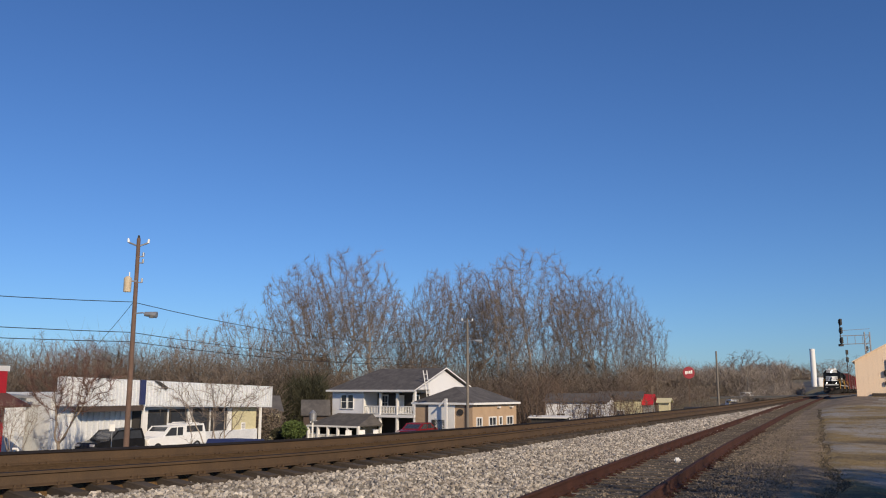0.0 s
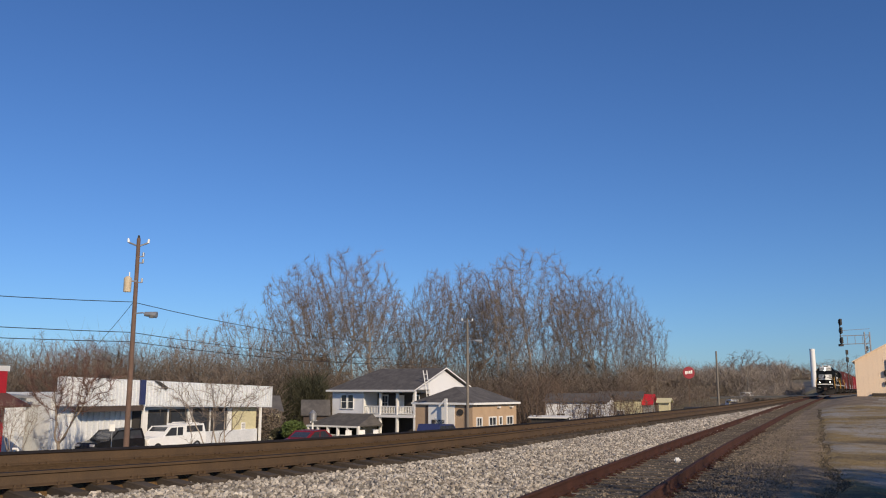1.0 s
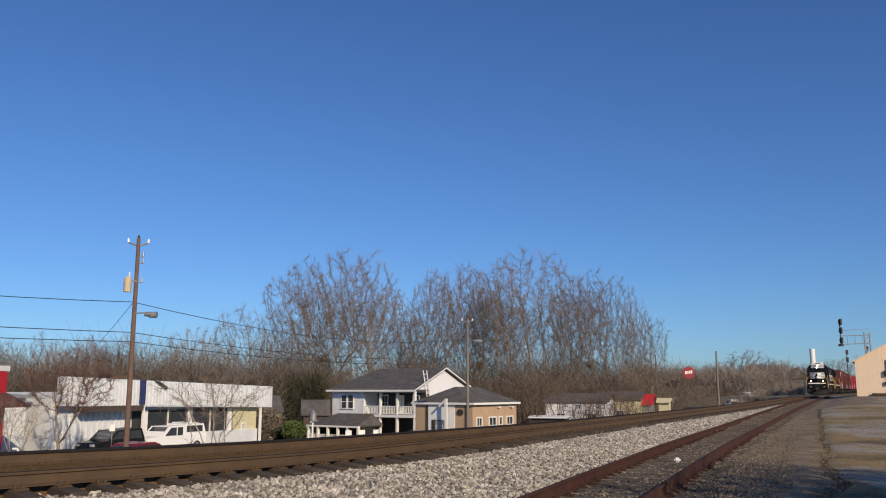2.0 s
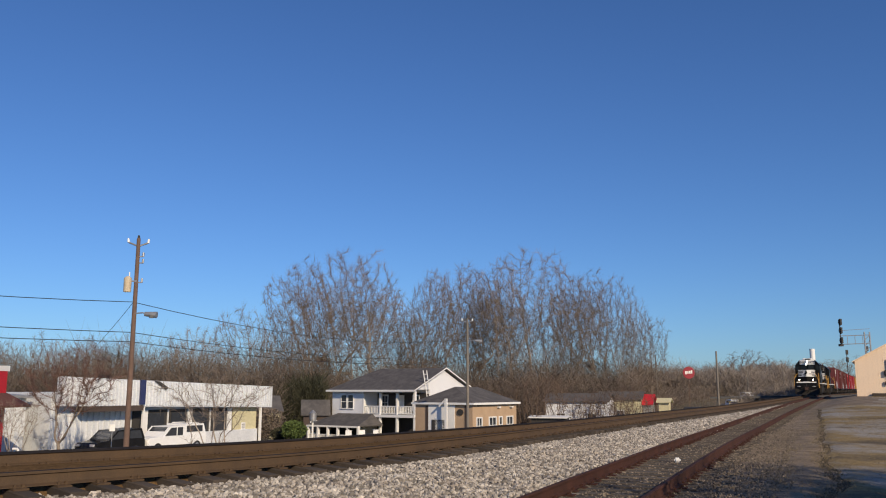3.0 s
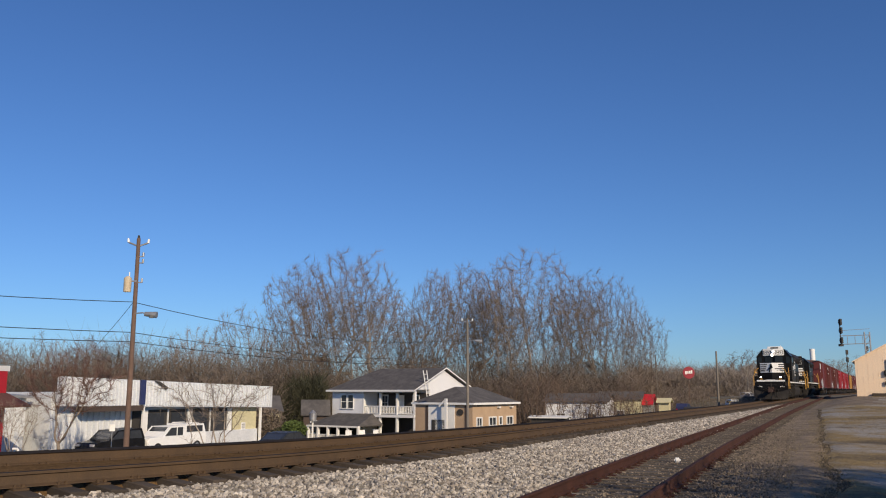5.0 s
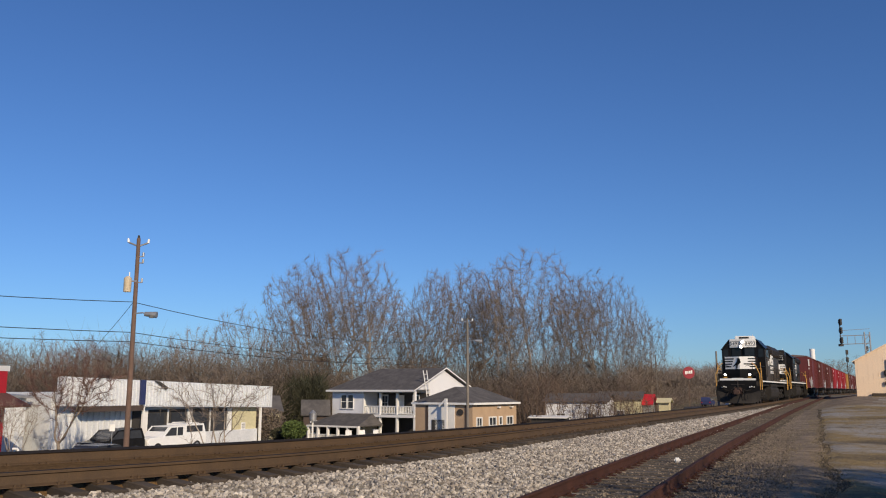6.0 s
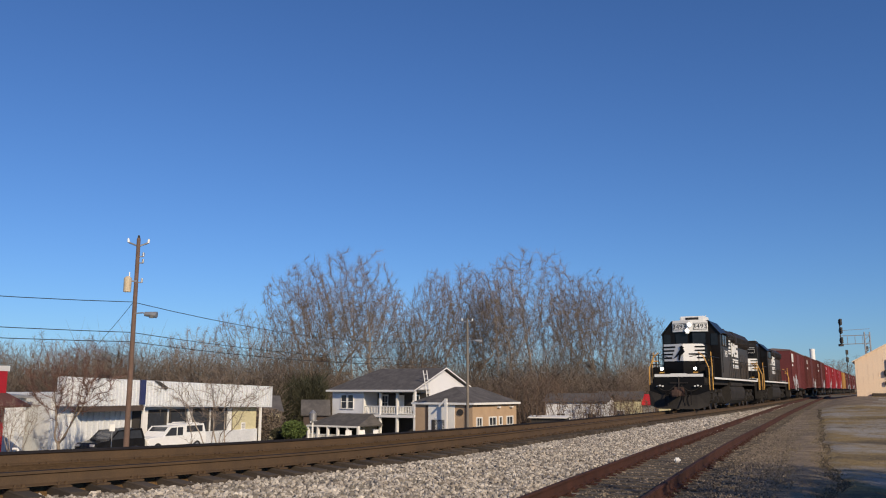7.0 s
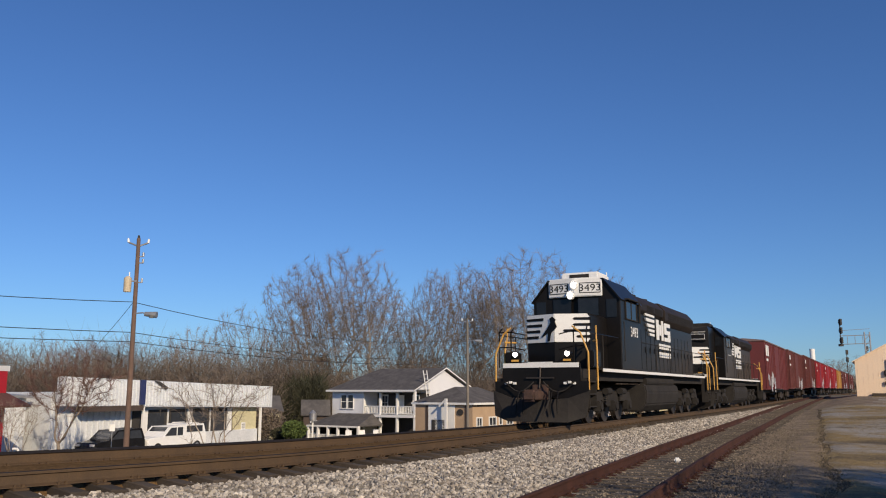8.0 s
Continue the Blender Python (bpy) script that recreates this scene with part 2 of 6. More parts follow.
def build_ground():
    ys = list(np.arange(-12, 36, 0.6)) + list(np.arange(36, 130, 2.5)) + [130, 136, 142, 150, 160, 175, 190, 210, 235, 265, 300, 350, 420, 600, 1000, 1800, 3200]
    ls = [-2600, -1400, -800, -500, -320, -220, -160, -120, -90, -70, -55, -45, -36, -28, -24, -20, -17, -14, -12, -10, -9, -7.5, -6, -4.5, -3.4, -2.8, -2.3, -1.75, -0.86, -0.8, -0.65, 0, 0.65, 0.8, 1.3]
    ls += list(np.arange(1.75, 16, 0.35)) + [17, 19, 22, 26, 32, 40, 52, 70, 100, 150, 250, 450, 900, 2000]
    verts, faces, mats = [], [], []
    for y in ys:
        for l in ls:
            x = line_x(min(y, 420)) + l / CH + (0 if y <= 420 else (y - 420) * 0.52)
            verts.append((x, y, ground_z(x, y) if y <= 420 else 6.0 + 0.004 * (y - 420)))
    W = len(ls)
    for i in range(len(ys) - 1):
        for j in range(W - 1):
            faces.append((i * W + j, i * W + j + 1, (i + 1) * W + j + 1, (i + 1) * W + j))
            l, y = (ls[j] + ls[j + 1]) / 2, ys[i]
            sl = (siding_x(min(y, 300)) - line_x(min(y, 300))) * CH
            n = noise.noise(Vector((l * .5, y * .3, 7))) * 0.8
            if l < -20:
                m = 3
            elif l < -12:
                m = 5
            elif l < -3.4:
                m = 3
            elif l < 1.0:
                m = 1
            elif l < sl - 0.75 and sl > 2:
                m = 0
            elif l < sl + 1.15:
                m = 6
            elif l < sl + 5.5 + n * 2.5:
                m = 2
            else:
                m = 4
            mats.append(m)
    me = bpy.data.meshes.new("ground")
    me.from_pydata(verts, [], faces)
    for m in (M_BALLAST, M_BED, M_DIRT, M_TOWN, M_LOT, M_ROAD, M_SIDEBED):
        me.materials.append(m)
    me.polygons.foreach_set("material_index", mats)
    me.polygons.foreach_set("use_smooth", [True] * len(faces))
    me.update()
    tagged(new("ground", me), "railway embankment of grey ballast with dry verge and gravel lot", "ground", kind="structure")


build_ground()


# ---- tracks ----
RAIL_PROFILE = ((-0.068, -0.186), (0.068, -0.186), (0.068, -0.176), (0.012, -0.155), (0.009, -0.05), (0.034, -0.038), (0.036, -0.006), (0.028, 0.0), (-0.028, 0.0), (-0.036, -0.006), (-0.034, -0.038), (-0.009, -0.05), (-0.012, -0.155), (-0.068, -0.176))


def sweep_rail(name, point, side, y0, y1, parent, mats, label):
    ys = list(np.arange(y0, 40, 0.7)) + list(np.arange(40, 140, 3)) + list(np.arange(140, y1, 12))
    bm = B()
    rings = []
    for y in ys:
        c = point(y, side)
        d = (point(y + .2, side) - point(y - .2, side)).normalized()
        right = Vector((d.y, -d.x, 0)).normalized()
        rings.append([bm.verts.new(c + right * px + Vector((0, 0, pz))) for px, pz in RAIL_PROFILE])
    n = len(RAIL_PROFILE)
    for a, b in zip(rings, rings[1:]):
        for k in range(n):
            f = bm.faces.new((a[k], a[(k + 1) % n], b[(k + 1) % n], b[k]))
            f.material_index = 1 if k in ((5, 6, 7, 8) if side < 0 else (6, 7, 8, 9)) else 0
    bm.faces.new(rings[0])
    bm.faces.new(rings[-1][::-1])
    return part(name, bm, mats, parent, label)


def tie_mesh(mat, seed):
    rnd = random.Random(seed)
    bm = B()
    box(bm, (0, 0, -0.09), (2.6, 0.23, 0.18))
    for v in bm.verts:
        v.co.x += rnd.uniform(-.05, .05)
        v.co.y += rnd.uniform(-.015, .015)
        v.co.z += rnd.uniform(-.012, .006)
    bmesh.ops.bevel(bm, geom=list(bm.edges), offset=0.015, segments=1, affect="EDGES")
    me = bpy.data.meshes.new("tie")
    bm.to_mesh(me)
    bm.free()
    me.materials.append(mat)
    return me


def plate_mesh(mat):
    bm = B()
    box(bm, (0, 0, 0.005), (0.36, 0.19, 0.022))
    for sx in (-.1, .1):
        for sy in (-.05, .05):
            box(bm, (sx, sy, 0.03), (0.03, 0.03, 0.05))
    me = bpy.data.meshes.new("tie_plate")
    bm.to_mesh(me)
    bm.free()
    me.materials.append(mat)
    return me


def build_track(name, label, point, y0, y1, near, rails, tie_mat, plates, spacing):
    t = thing(name, label, "railway track", kind="structure")
    for side in (-0.7525, 0.7525):
        sweep_rail("rail", point, side, y0, y1, t, rails, "")
    kinds = [tie_mesh(tie_mat, k) for k in range(5)]
    plate = plate_mesh(rails[0])
    rnd = random.Random(11)
    far = B()
    y = y0 + .3
    while y < 130:
        d = (point(y + .2) - point(y - .2)).normalized()
        m = Matrix.Translation(point(y, rnd.uniform(-.06, .06), -0.203)) @ Matrix.Rotation(-math.atan2(d.x, d.y) + rnd.uniform(-.025, .025), 4, "Z")
        tilt = math.atan((point(y, -.75).z - point(y, .75).z) / 1.5)
        m = m @ Matrix.Rotation(tilt, 4, "Y")
        if y < near:
            o = new("tie", rnd.choice(kinds))
            o.parent = t
            o.matrix_basis = m
            if plates and y < 34:
                for side in (-.7525, .7525):
                    p = new("tie_plate", plate)
                    p.parent = t
                    p.matrix_basis = m @ Matrix.Translation((side, 0, 0.004))
        else:
            box(far, (0, 0, -.09), (2.6, .23, .18), m)
        y += spacing * d.y
    o = link("distant_ties", far, tie_mat, t)
    o["kind"] = "stuff"
    return t


build_track("main_track", "main line with brown rails on dark ties in ballast", main_point, -6, 420, 60, (M_RAIL, M_RAILTOP), M_TIE, True, 0.52)
build_track("siding_track", "disused siding with red-rusted rails and weathered grey ties", siding_point, -8, 124, 50, (M_RUST, M_RUST), M_TIE_OLD, True, 0.56)


def stone_scatter(name, label, count, pick, size, mat, seed, lift):
    rnd = random.Random(seed)
    base = [Vector(p).normalized() for p in ((0, -.53, .85), (0, .53, .85), (0, -.53, -.85), (0, .53, -.85), (.85, 0, .53), (.85, 0, -.53), (-.85, 0, .53), (-.85, 0, -.53), (.53, .85, 0), (-.53, .85, 0), (.53, -.85, 0), (-.53, -.85, 0))]
    tri = [(0, 1, 4), (0, 6, 1), (0, 10, 11), (0, 4, 10), (0, 11, 6), (2, 5, 3), (2, 3, 7), (2, 11, 10), (2, 10, 5), (2, 7, 11), (1, 9, 8), (1, 8, 4), (1, 6, 9), (3, 8, 9), (3, 5, 8), (3, 9, 7), (4, 8, 5), (4, 5, 10), (6, 11, 7), (6, 7, 9)]
    verts, faces = [], []
    for _ in range(count):
        x, y = pick(rnd)
        z = ground_z(x, y) + lift
        r = size * rnd.uniform(.55, 1.35)
        e = Euler((rnd.uniform(0, 6.3), rnd.uniform(0, 6.3), rnd.uniform(0, 6.3))).to_matrix()
        sc = (r * rnd.uniform(.7, 1.3), r * rnd.uniform(.7, 1.3), r * rnd.uniform(.5, 1))
        k = len(verts)
        for b in base:
            f = rnd.uniform(.75, 1.2)
            p = e @ Vector((b.x * sc[0] * f, b.y * sc[1] * f, b.z * sc[2] * f))
            verts.append((x + p.x, y + p.y, z + p.z))
        faces += [(k + q[0], k + q[1], k + q[2]) for q in tri]
    me = bpy.data.meshes.new(name)
    me.from_pydata(verts, [], faces)
    me.materials.append(mat)
    tagged(new(name, me), label, "ballast", kind="stuff")


M_STONE_DARK = material("dirty_stone", (0.24, 0.195, 0.145), 0.95, 0, (0.12, 0.095, 0.07), 3.0, 30, 0.01, vary=-0.6)


def shoulder(rnd):
    y = 8 + 26 * rnd.random() ** 1.5
    sl = (siding_x(y) - line_x(y)) * CH
    l = rnd.uniform(1.34, max(1.8, sl - 0.72)) if rnd.random() < .96 else rnd.uniform(.85, 1.4)
    return line_x(y) + l / CH, y


def shoulder_far(rnd):
    y = rnd.uniform(28, 75)
    sl = (siding_x(y) - line_x(y)) * CH
    l = rnd.uniform(0.95, max(1.3, sl - 0.72))
    return line_x(y) + l / CH, y


def siding_zone(rnd):
    y = 7 + 45 * rnd.random() ** 2
    return siding_x(y) + rnd.uniform(-1.2, 1.6) + abs(rnd.gauss(0, 1.2)), y


stone_scatter("ballast_stones", "loose pale grey crushed-stone ballast beside the track", 27000, shoulder, 0.034, M_STONE, 3, 0.008)
stone_scatter("ballast_stones", "pale grey crushed-stone ballast along the track", 9000, shoulder_far, 0.055, M_STONE, 4, 0.01)
def lot_edge(rnd):
    y = 10 + 24 * rnd.random() ** 1.4
    return 4.4 + (y - 9.5) * .44 + rnd.gauss(-.7, 1.0), y


stone_scatter("verge_stones", "small loose pale stones along the broken lot edge", 9000, lot_edge, 0.015, M_STONE_DARK, 8, 0.028)
stone_scatter("siding_stones", "scattered brown-grey stones along the siding", 17000, siding_zone, 0.023, M_STONE_DARK, 5, 0.0)



def build_apron():
    """Edge of the old asphalt lot: a broken raised lip with a washed-out gully before it."""
    bm = B()
    rows = []
    for k in range(230):
        y = 9.5 + k * .21
        nz = lambda f, q: noise.noise(Vector((y * f, q, 0)))
        x = 4.4 + (y - 9.5) * .44 + .45 * nz(.16, 1) + .16 * nz(.7, 9) + .06 * nz(2.3, 4)
        fade = 1 - smooth01(26, 42, y)
        lip = (.03 + .045 * max(0, nz(.5, 6)) + .012 * nz(2.0, 2)) * fade + .02
        row = []
        for d, up in ((-1.5, -.03), (-1.1, .008), (-.7, .03 * fade + .01), (-.42, .03 * fade + .01), (-.22 + .08 * nz(1.7, 3), .012), (-.08, .008), (.0, lip * .45), (.14, lip), (.4, lip + .012), (.9, lip), (1.8, lip * .8), (3.2, .045), (6, .04), (12, -.02)):
            xx = x + d
            rough = .022 * noise.noise(Vector((xx * 2.2, y * 2.2, 2))) + .012 * noise.noise(Vector((xx * 6, y * 6, 5)))
            row.append(bm.verts.new((xx, y, ground_z(xx, y) + up + (rough if up > 0 else 0))))
        rows.append(row)
    for a, b in zip(rows, rows[1:]):
        for k in range(len(a) - 1):
            f = bm.faces.new((a[k], a[k + 1], b[k + 1], b[k]))
            f.material_index = 1 if k < 4 else 2 if k < 6 else 0
    ob = link("asphalt_apron", bm, (M_LOT, M_DIRT, M_GULLY), smooth=True)
    tagged(ob, "broken edge of the worn asphalt lot above a dark gully", "pavement", kind="structure")


# darker earth for the gully faces just before the lip
M_GULLY = material("damp_earth", (0.10, 0.076, 0.048), 0.95, 0, (0.045, 0.036, 0.025), 2.5, 22, 0.03, 0.9, spec=0.1)
build_apron()


def build_crossing():
    """Dark road slab across both tracks at the far end."""
    bm = B()
    rows = []
    for l in (-13, -9, -5, -2.4, -.95, .95, 2.4, 5, 9, 14):
        row = []
        for y in (121.0, 131.0):
            x = line_x(y) + l / CH
            z = rail_z(y) - .015 if abs(l) < 3 else max(rail_z(y) - .02 - .02 * (abs(l) - 3), ground_z(x, y) + .06)
            row.append((bm.verts.new((x, y, z)), bm.verts.new((x, y, z - .25))))
        rows.append(row)
    for a, b in zip(rows, rows[1:]):
        bm.faces.new((a[0][0], b[0][0], b[1][0], a[1][0]))
        bm.faces.new((a[0][0], a[0][1], b[0][1], b[0][0]))
        bm.faces.new((a[1][0], b[1][0], b[1][1], a[1][1]))
    tagged(link("level_crossing", bm, M_ROAD), "dark asphalt road crossing over the tracks", "level crossing", kind="structure")


build_crossing()

# ---- the train ----
TRAIN = []


def letters(name, text, size, m, mat, parent, depth=0.004):
    cu = bpy.data.curves.new(name, "FONT")
    cu.body, cu.size, cu.extrude = text, size, depth
    cu.align_x, cu.align_y = "CENTER", "CENTER"
    cu.resolution_u = 3
    tmp = bpy.data.objects.new(name, cu)
    dg = bpy.context.evaluated_depsgraph_get()
    me = bpy.data.meshes.new_from_object(tmp.evaluated_get(dg))
    bpy.data.objects.remove(tmp)
    me.materials.clear()
    me.materials.append(mat)
    o = new(name, me)
    o.parent = parent
    o.matrix_basis = m
    return o


SIDE = Matrix(((0, 0, 1, 0), (1, 0, 0, 0), (0, 1, 0, 0), (0, 0, 0, 1)))


def on_side(x, y, z):
    """Writing on the side that faces +X, read along +Y."""
    return Matrix.Translation((x, y, z)) @ SIDE


def wheelset(parent, y, r=0.508):
    bm = B()
    tube(bm, (-.85, y, r), (.85, y, r), .09, n=8)
    for sx in (-1, 1):
        tube(bm, (sx * .69, y, r), (sx * .82, y, r), r, n=24)
        tube(bm, (sx * .66, y, r), (sx * .70, y, r), r + .028, n=24)
        tube(bm, (sx * .82, y, r), (sx * .86, y, r), r * .35, n=12)
    part("wheelset", bm, M_STEEL, parent)


def loco_truck(parent, yc):
    t = new("truck")
    t.parent = parent
    for dy in (-1.7, 0, 1.7):
        wheelset(t, yc + dy)
    for sx in (-1, 1):
        bm = B()
        prism(bm, ((yc - 2.5, .62), (yc - 2.2, .98), (yc + 2.2, .98), (yc + 2.5, .62), (yc + 2.2, .52), (yc + 1.2, .72), (yc + .5, .5), (yc - .5, .5), (yc - 1.2, .72), (yc - 2.2, .52)), sx * 1.0 - .09, sx * 1.0 + .09, "x")
        part("side_frame", bm, M_GRIME, t)
        for dy in (-1.7, 0, 1.7):
            bm = B()
            box(bm, (sx * 1.12, yc + dy, .52), (.22, .36, .36), bev=.03)
            tube(bm, (sx * 1.15, yc + dy, .52), (sx * 1.27, yc + dy, .52), .13, n=12)
            part("journal_box", bm, M_GRIME, t)
        for dy in (-.85, .85):
            bm = B()
            for k in range(6):
                tube(bm, (sx * 1.12, yc + dy, .68 + k * .07), (sx * 1.12, yc + dy, .72 + k * .07), .12, n=10)
            part("spring", bm, M_GRIME, t)
            bm = B()
            tube(bm, (sx * 1.2, yc + dy - .25, 1.0), (sx * 1.2, yc + dy + .25, 1.0), .11, n=10)
            part("brake_cylinder", bm, M_GRIME, t)


def build_loco(label, lens, high, number):
    L = thing("diesel_locomotive", label, "locomotive")
    up = 0.62 if high else 0.0
    # frame and walkway
    bm = B()
    box(bm, (0, 9.9, 1.50), (2.5, 19.6, .34))
    box(bm, (0, 9.9, 1.69), (3.04, 17.2, .07))
    part("frame", bm, M_GRIME, L)
    for sx in (-1, 1):
        bm = B()
        box(bm, (sx * 1.525, 9.9, 1.655), (.02, 17.0, .095))
        part("sill_stripe", bm, M_WHITE, L, "white painted sill stripe")
    for y, s in ((0.0, -1), (19.8, 1)):
        bm = B()
        box(bm, (0, y, 1.45), (2.5, .08, .75))
        box(bm, (0, y, 1.05), (3.0, .1, .5))
        part("end_plate", bm, M_BLACK, L)
        bm = B()
        box(bm, (0, y + s * .06, 1.78), (2.44, .03, .14))
        box(bm, (0, y + s * .06, 1.86), (.8, .03, .04))
        part("end_stripe", bm, M_WHITE, L, "white stripe across the end plate")
        # corner steps
        for sx in (-1, 1):
            bm = B()
            for k, z in enumerate((.55, .92, 1.28)):
                box(bm, (sx * 1.36, y - s * .38, z), (.30, .62, .035))
            box(bm, (sx * 1.36, y - s * .70, 1.05), (.30, .03, 1.2))
            box(bm, (sx * 1.36, y - s * .05, .95), (.30, .03, .9))
            part("corner_steps", bm, M_GRIME, L)
            bm = B()
            pipe(bm, ((sx * 1.50, y - s * .02, 1.05), (sx * 1.50, y - s * .02, 2.15), (sx * 1.25, y - s * .05, 2.75), (sx * 1.0, y - s * .05, 2.95)), .028)
            part("step_handrail", bm, M_YELLOW, L, "yellow handrail at the steps")
            bm = B()
            pipe(bm, ((sx * 1.53, y - s * .80, 1.05), (sx * 1.53, y - s * .80, 2.2), (sx * 1.48, y - s * .9, 2.75), (sx * 1.48, y - s * .9, 3.0)), .028)
            pipe(bm, ((sx * 1.53, y - s * .8, 2.55), (sx * 1.3, y - s * 1.2, 2.55)), .03)
            part("step_handrail", bm, M_YELLOW, L, "yellow handrail at the steps")
    # plow pilot
    for y, s in ((-0.08, -1), (19.88, 1)):
        bm = B()
        top = [Vector((x, y + s * d, z)) for x, d, z in ((-1.55, 0, 1.02), (-.9, .10, .80), (0, .16, .74), (.9, .10, .80), (1.55, 0, 1.02))]
        bot = [Vector((x, y + s * d, z)) for x, d, z in ((-1.45, .10, .26), (-.95, .26, .10), (0, .36, .10), (.95, .26, .10), (1.45, .10, .26))]
        fr = [[bm.verts.new(p) for p in top], [bm.verts.new(p) for p in bot]]
        bk = [[bm.verts.new(p + Vector((0, -s * .06, 0))) for p in top], [bm.verts.new(p + Vector((0, -s * .06, 0))) for p in bot]]
        for k in range(4):
            bm.faces.new((fr[0][k], fr[0][k + 1], fr[1][k + 1], fr[1][k]))
            bm.faces.new((bk[0][k + 1], bk[0][k], bk[1][k], bk[1][k + 1]))
            bm.faces.new((fr[0][k + 1], fr[0][k], bk[0][k], bk[0][k + 1]))
            bm.faces.new((fr[1][k], fr[1][k + 1], bk[1][k + 1], bk[1][k]))
        part("plow", bm, M_GRIME, L)
        for x in (-.62, -.42, .42, .62):
            bm = B()
            pipe(bm, ((x, y + s * .16, 1.0), (x * 1.03, y + s * .34, .7), (x * 1.05, y + s * .36, .32)), .022)
            part("brake_hose", bm, M_BLACK, L)
        bm = B()
        box(bm, (0, y + s * .35, .88), (.26, .7, .26), bev=.03)
        box(bm, (-.04, y + s * .78, .88), (.40, .24, .34), bev=.06)
        box(bm, (0, y, .95), (.5, .1, .5), bev=.02)
        part("coupler", bm, M_COUPLER, L, "rusty knuckle coupler")
        bm = B()
        for sx in (-1, 1):
            if sx > 0:
                part("air_hose", bm, M_GRIME, L)
                bm = B()
            pipe(bm, [(sx * (.15 + .95 * k / 6), y + s * (.14 + .06 * math.sin(k)), 1.28 - .30 * math.sin(math.pi * k / 6)) for k in range(7)], .022)
        part("air_hose", bm, M_GRIME, L)
        bm = B()
        pipe(bm, [(.35, y + s * .2, 1.0), (.42, y + s * .4, .75), (.36, y + s * .52, .5), (.25, y + s * .55, .3)], .026)
        part("air_hose", bm, M_GRIME, L)
        for sx in (-1, 1):
            bm = B()
            for k in range(3):
                box(bm, (sx * .95 + (k - 1) * .14, y + s * .05, 1.24 + .03 * (k % 2)), (.08, .08, .07))
            part("hose_couplings", bm, M_WHITE, L)
    # dark handrails and chain across the front deck
    for x in (-1.42, -1.02, 1.02, 1.42):
        bm = B()
        pipe(bm, ((x, .12, 1.72), (x, .12, 2.82), (x * .98, .3, 2.95)), .022)
        part("end_stanchion", bm, M_BLACK, L)
    for sx in (-1, 1):
        for z in (2.35, 2.82):
            bm = B()
            pipe(bm, ((sx * 1.42, .12, z), (sx * 1.02, .12, z), (sx * .55, .14, z - .1)), .018)
            part("end_handrail", bm, M_BLACK, L)
        bm = B()
        pipe(bm, ((sx * 1.48, .3, 2.75), (sx * 1.48, 1.6, 2.75), (sx * 1.48, 3.4, 2.75)), .02)
        part("deck_handrail", bm, M_BLACK, L)
        bm = B()
        box(bm, (sx * .84, -.02, 1.93), (.24, .03, .06))
        part("lamp_bracket", bm, M_YELLOW, L, "small yellow bracket under the lamp")
        bm = B()
        box(bm, (sx * 1.33, 1.05, 1.98), (.26, .8, .5), bev=.03)
        part("sand_box", bm, M_BLACK, L)
    bm = B()
    pipe(bm, ((0, -.06, 1.72), (0, -.1, 1.35), (0, -.16, 1.1)), .025)
    box(bm, (0, -.1, 1.40), (.9, .03, .04))
    part("uncoupling_lever", bm, M_STEEL, L)
    # deck lights
    for sx in (-1, 1):
        bm = B()
        tube(bm, (sx * .84, .0, 2.12), (sx * .84, .2, 2.12), .12, .10, 16)
        box(bm, (sx * .84, .12, 1.9), (.22, .14, .3))
        d = part("ditch_light", bm, M_BLACK, L)
        bm = B()
        tube(bm, (sx * .84, -.03, 2.12), (sx * .84, .0, 2.12), .07, .075, 16)
        part("lens", bm, lens, d, "round lamp lens")
    # short hood with a slightly pointed front
    bm = B()
    ring = ((-1.06, 1.65), (0.0, 1.27), (1.06, 1.65), (1.06, 3.5), (-1.06, 3.5))
    lo = [bm.verts.new((x, y, 1.72)) for x, y in ring]
    hi = [bm.verts.new((x, y, 4.25 if high else 3.40)) for x, y in ring]
    tp = [bm.verts.new((x * .93, y + (.06 if k < 3 else 0), 4.45 if high else 3.47)) for k, (x, y) in enumerate(ring)]
    for a, b in ((lo, hi), (hi, tp)):
        for k in range(5):
            bm.faces.new((a[k], a[(k + 1) % 5], b[(k + 1) % 5], b[k]))
    bm.faces.new(tp)
    bm.faces.new(lo[::-1])
    part("short_hood", bm, M_BLACK, L)
    fang = math.atan2(.35, .98)
    for sx in (-1, 1):
        fm = Matrix.Translation((sx * .53, 1.46, -.12 if high else 0)) @ Matrix.Rotation(sx * fang, 4, "Z")
        bm = B()
        w = 1.115
        box(bm, (0, -.012, 3.0), (w, .02, .90), fm)
        part("nose_stripes", bm, M_WHITE, L, "white stripes on the nose")
        for k in range(4):
            # dark bands open towards the outer edge, longer on the far half
            z = 3.29 - k * .19
            a, b = (.02 + .10 * (k > 1), .60) if sx > 0 else (-.60, .14 - .07 * k)
            if sx > 0 and k == 2:
                a = -.30
            bm = B()
            prism(bm, ((a, z), (a + .05, z - .04), (b, z - .046), (b, z + .046), (a + .05, z + .04)), -.034, -.018, "y", fm)
            part("nose_band", bm, M_BLACK, L)
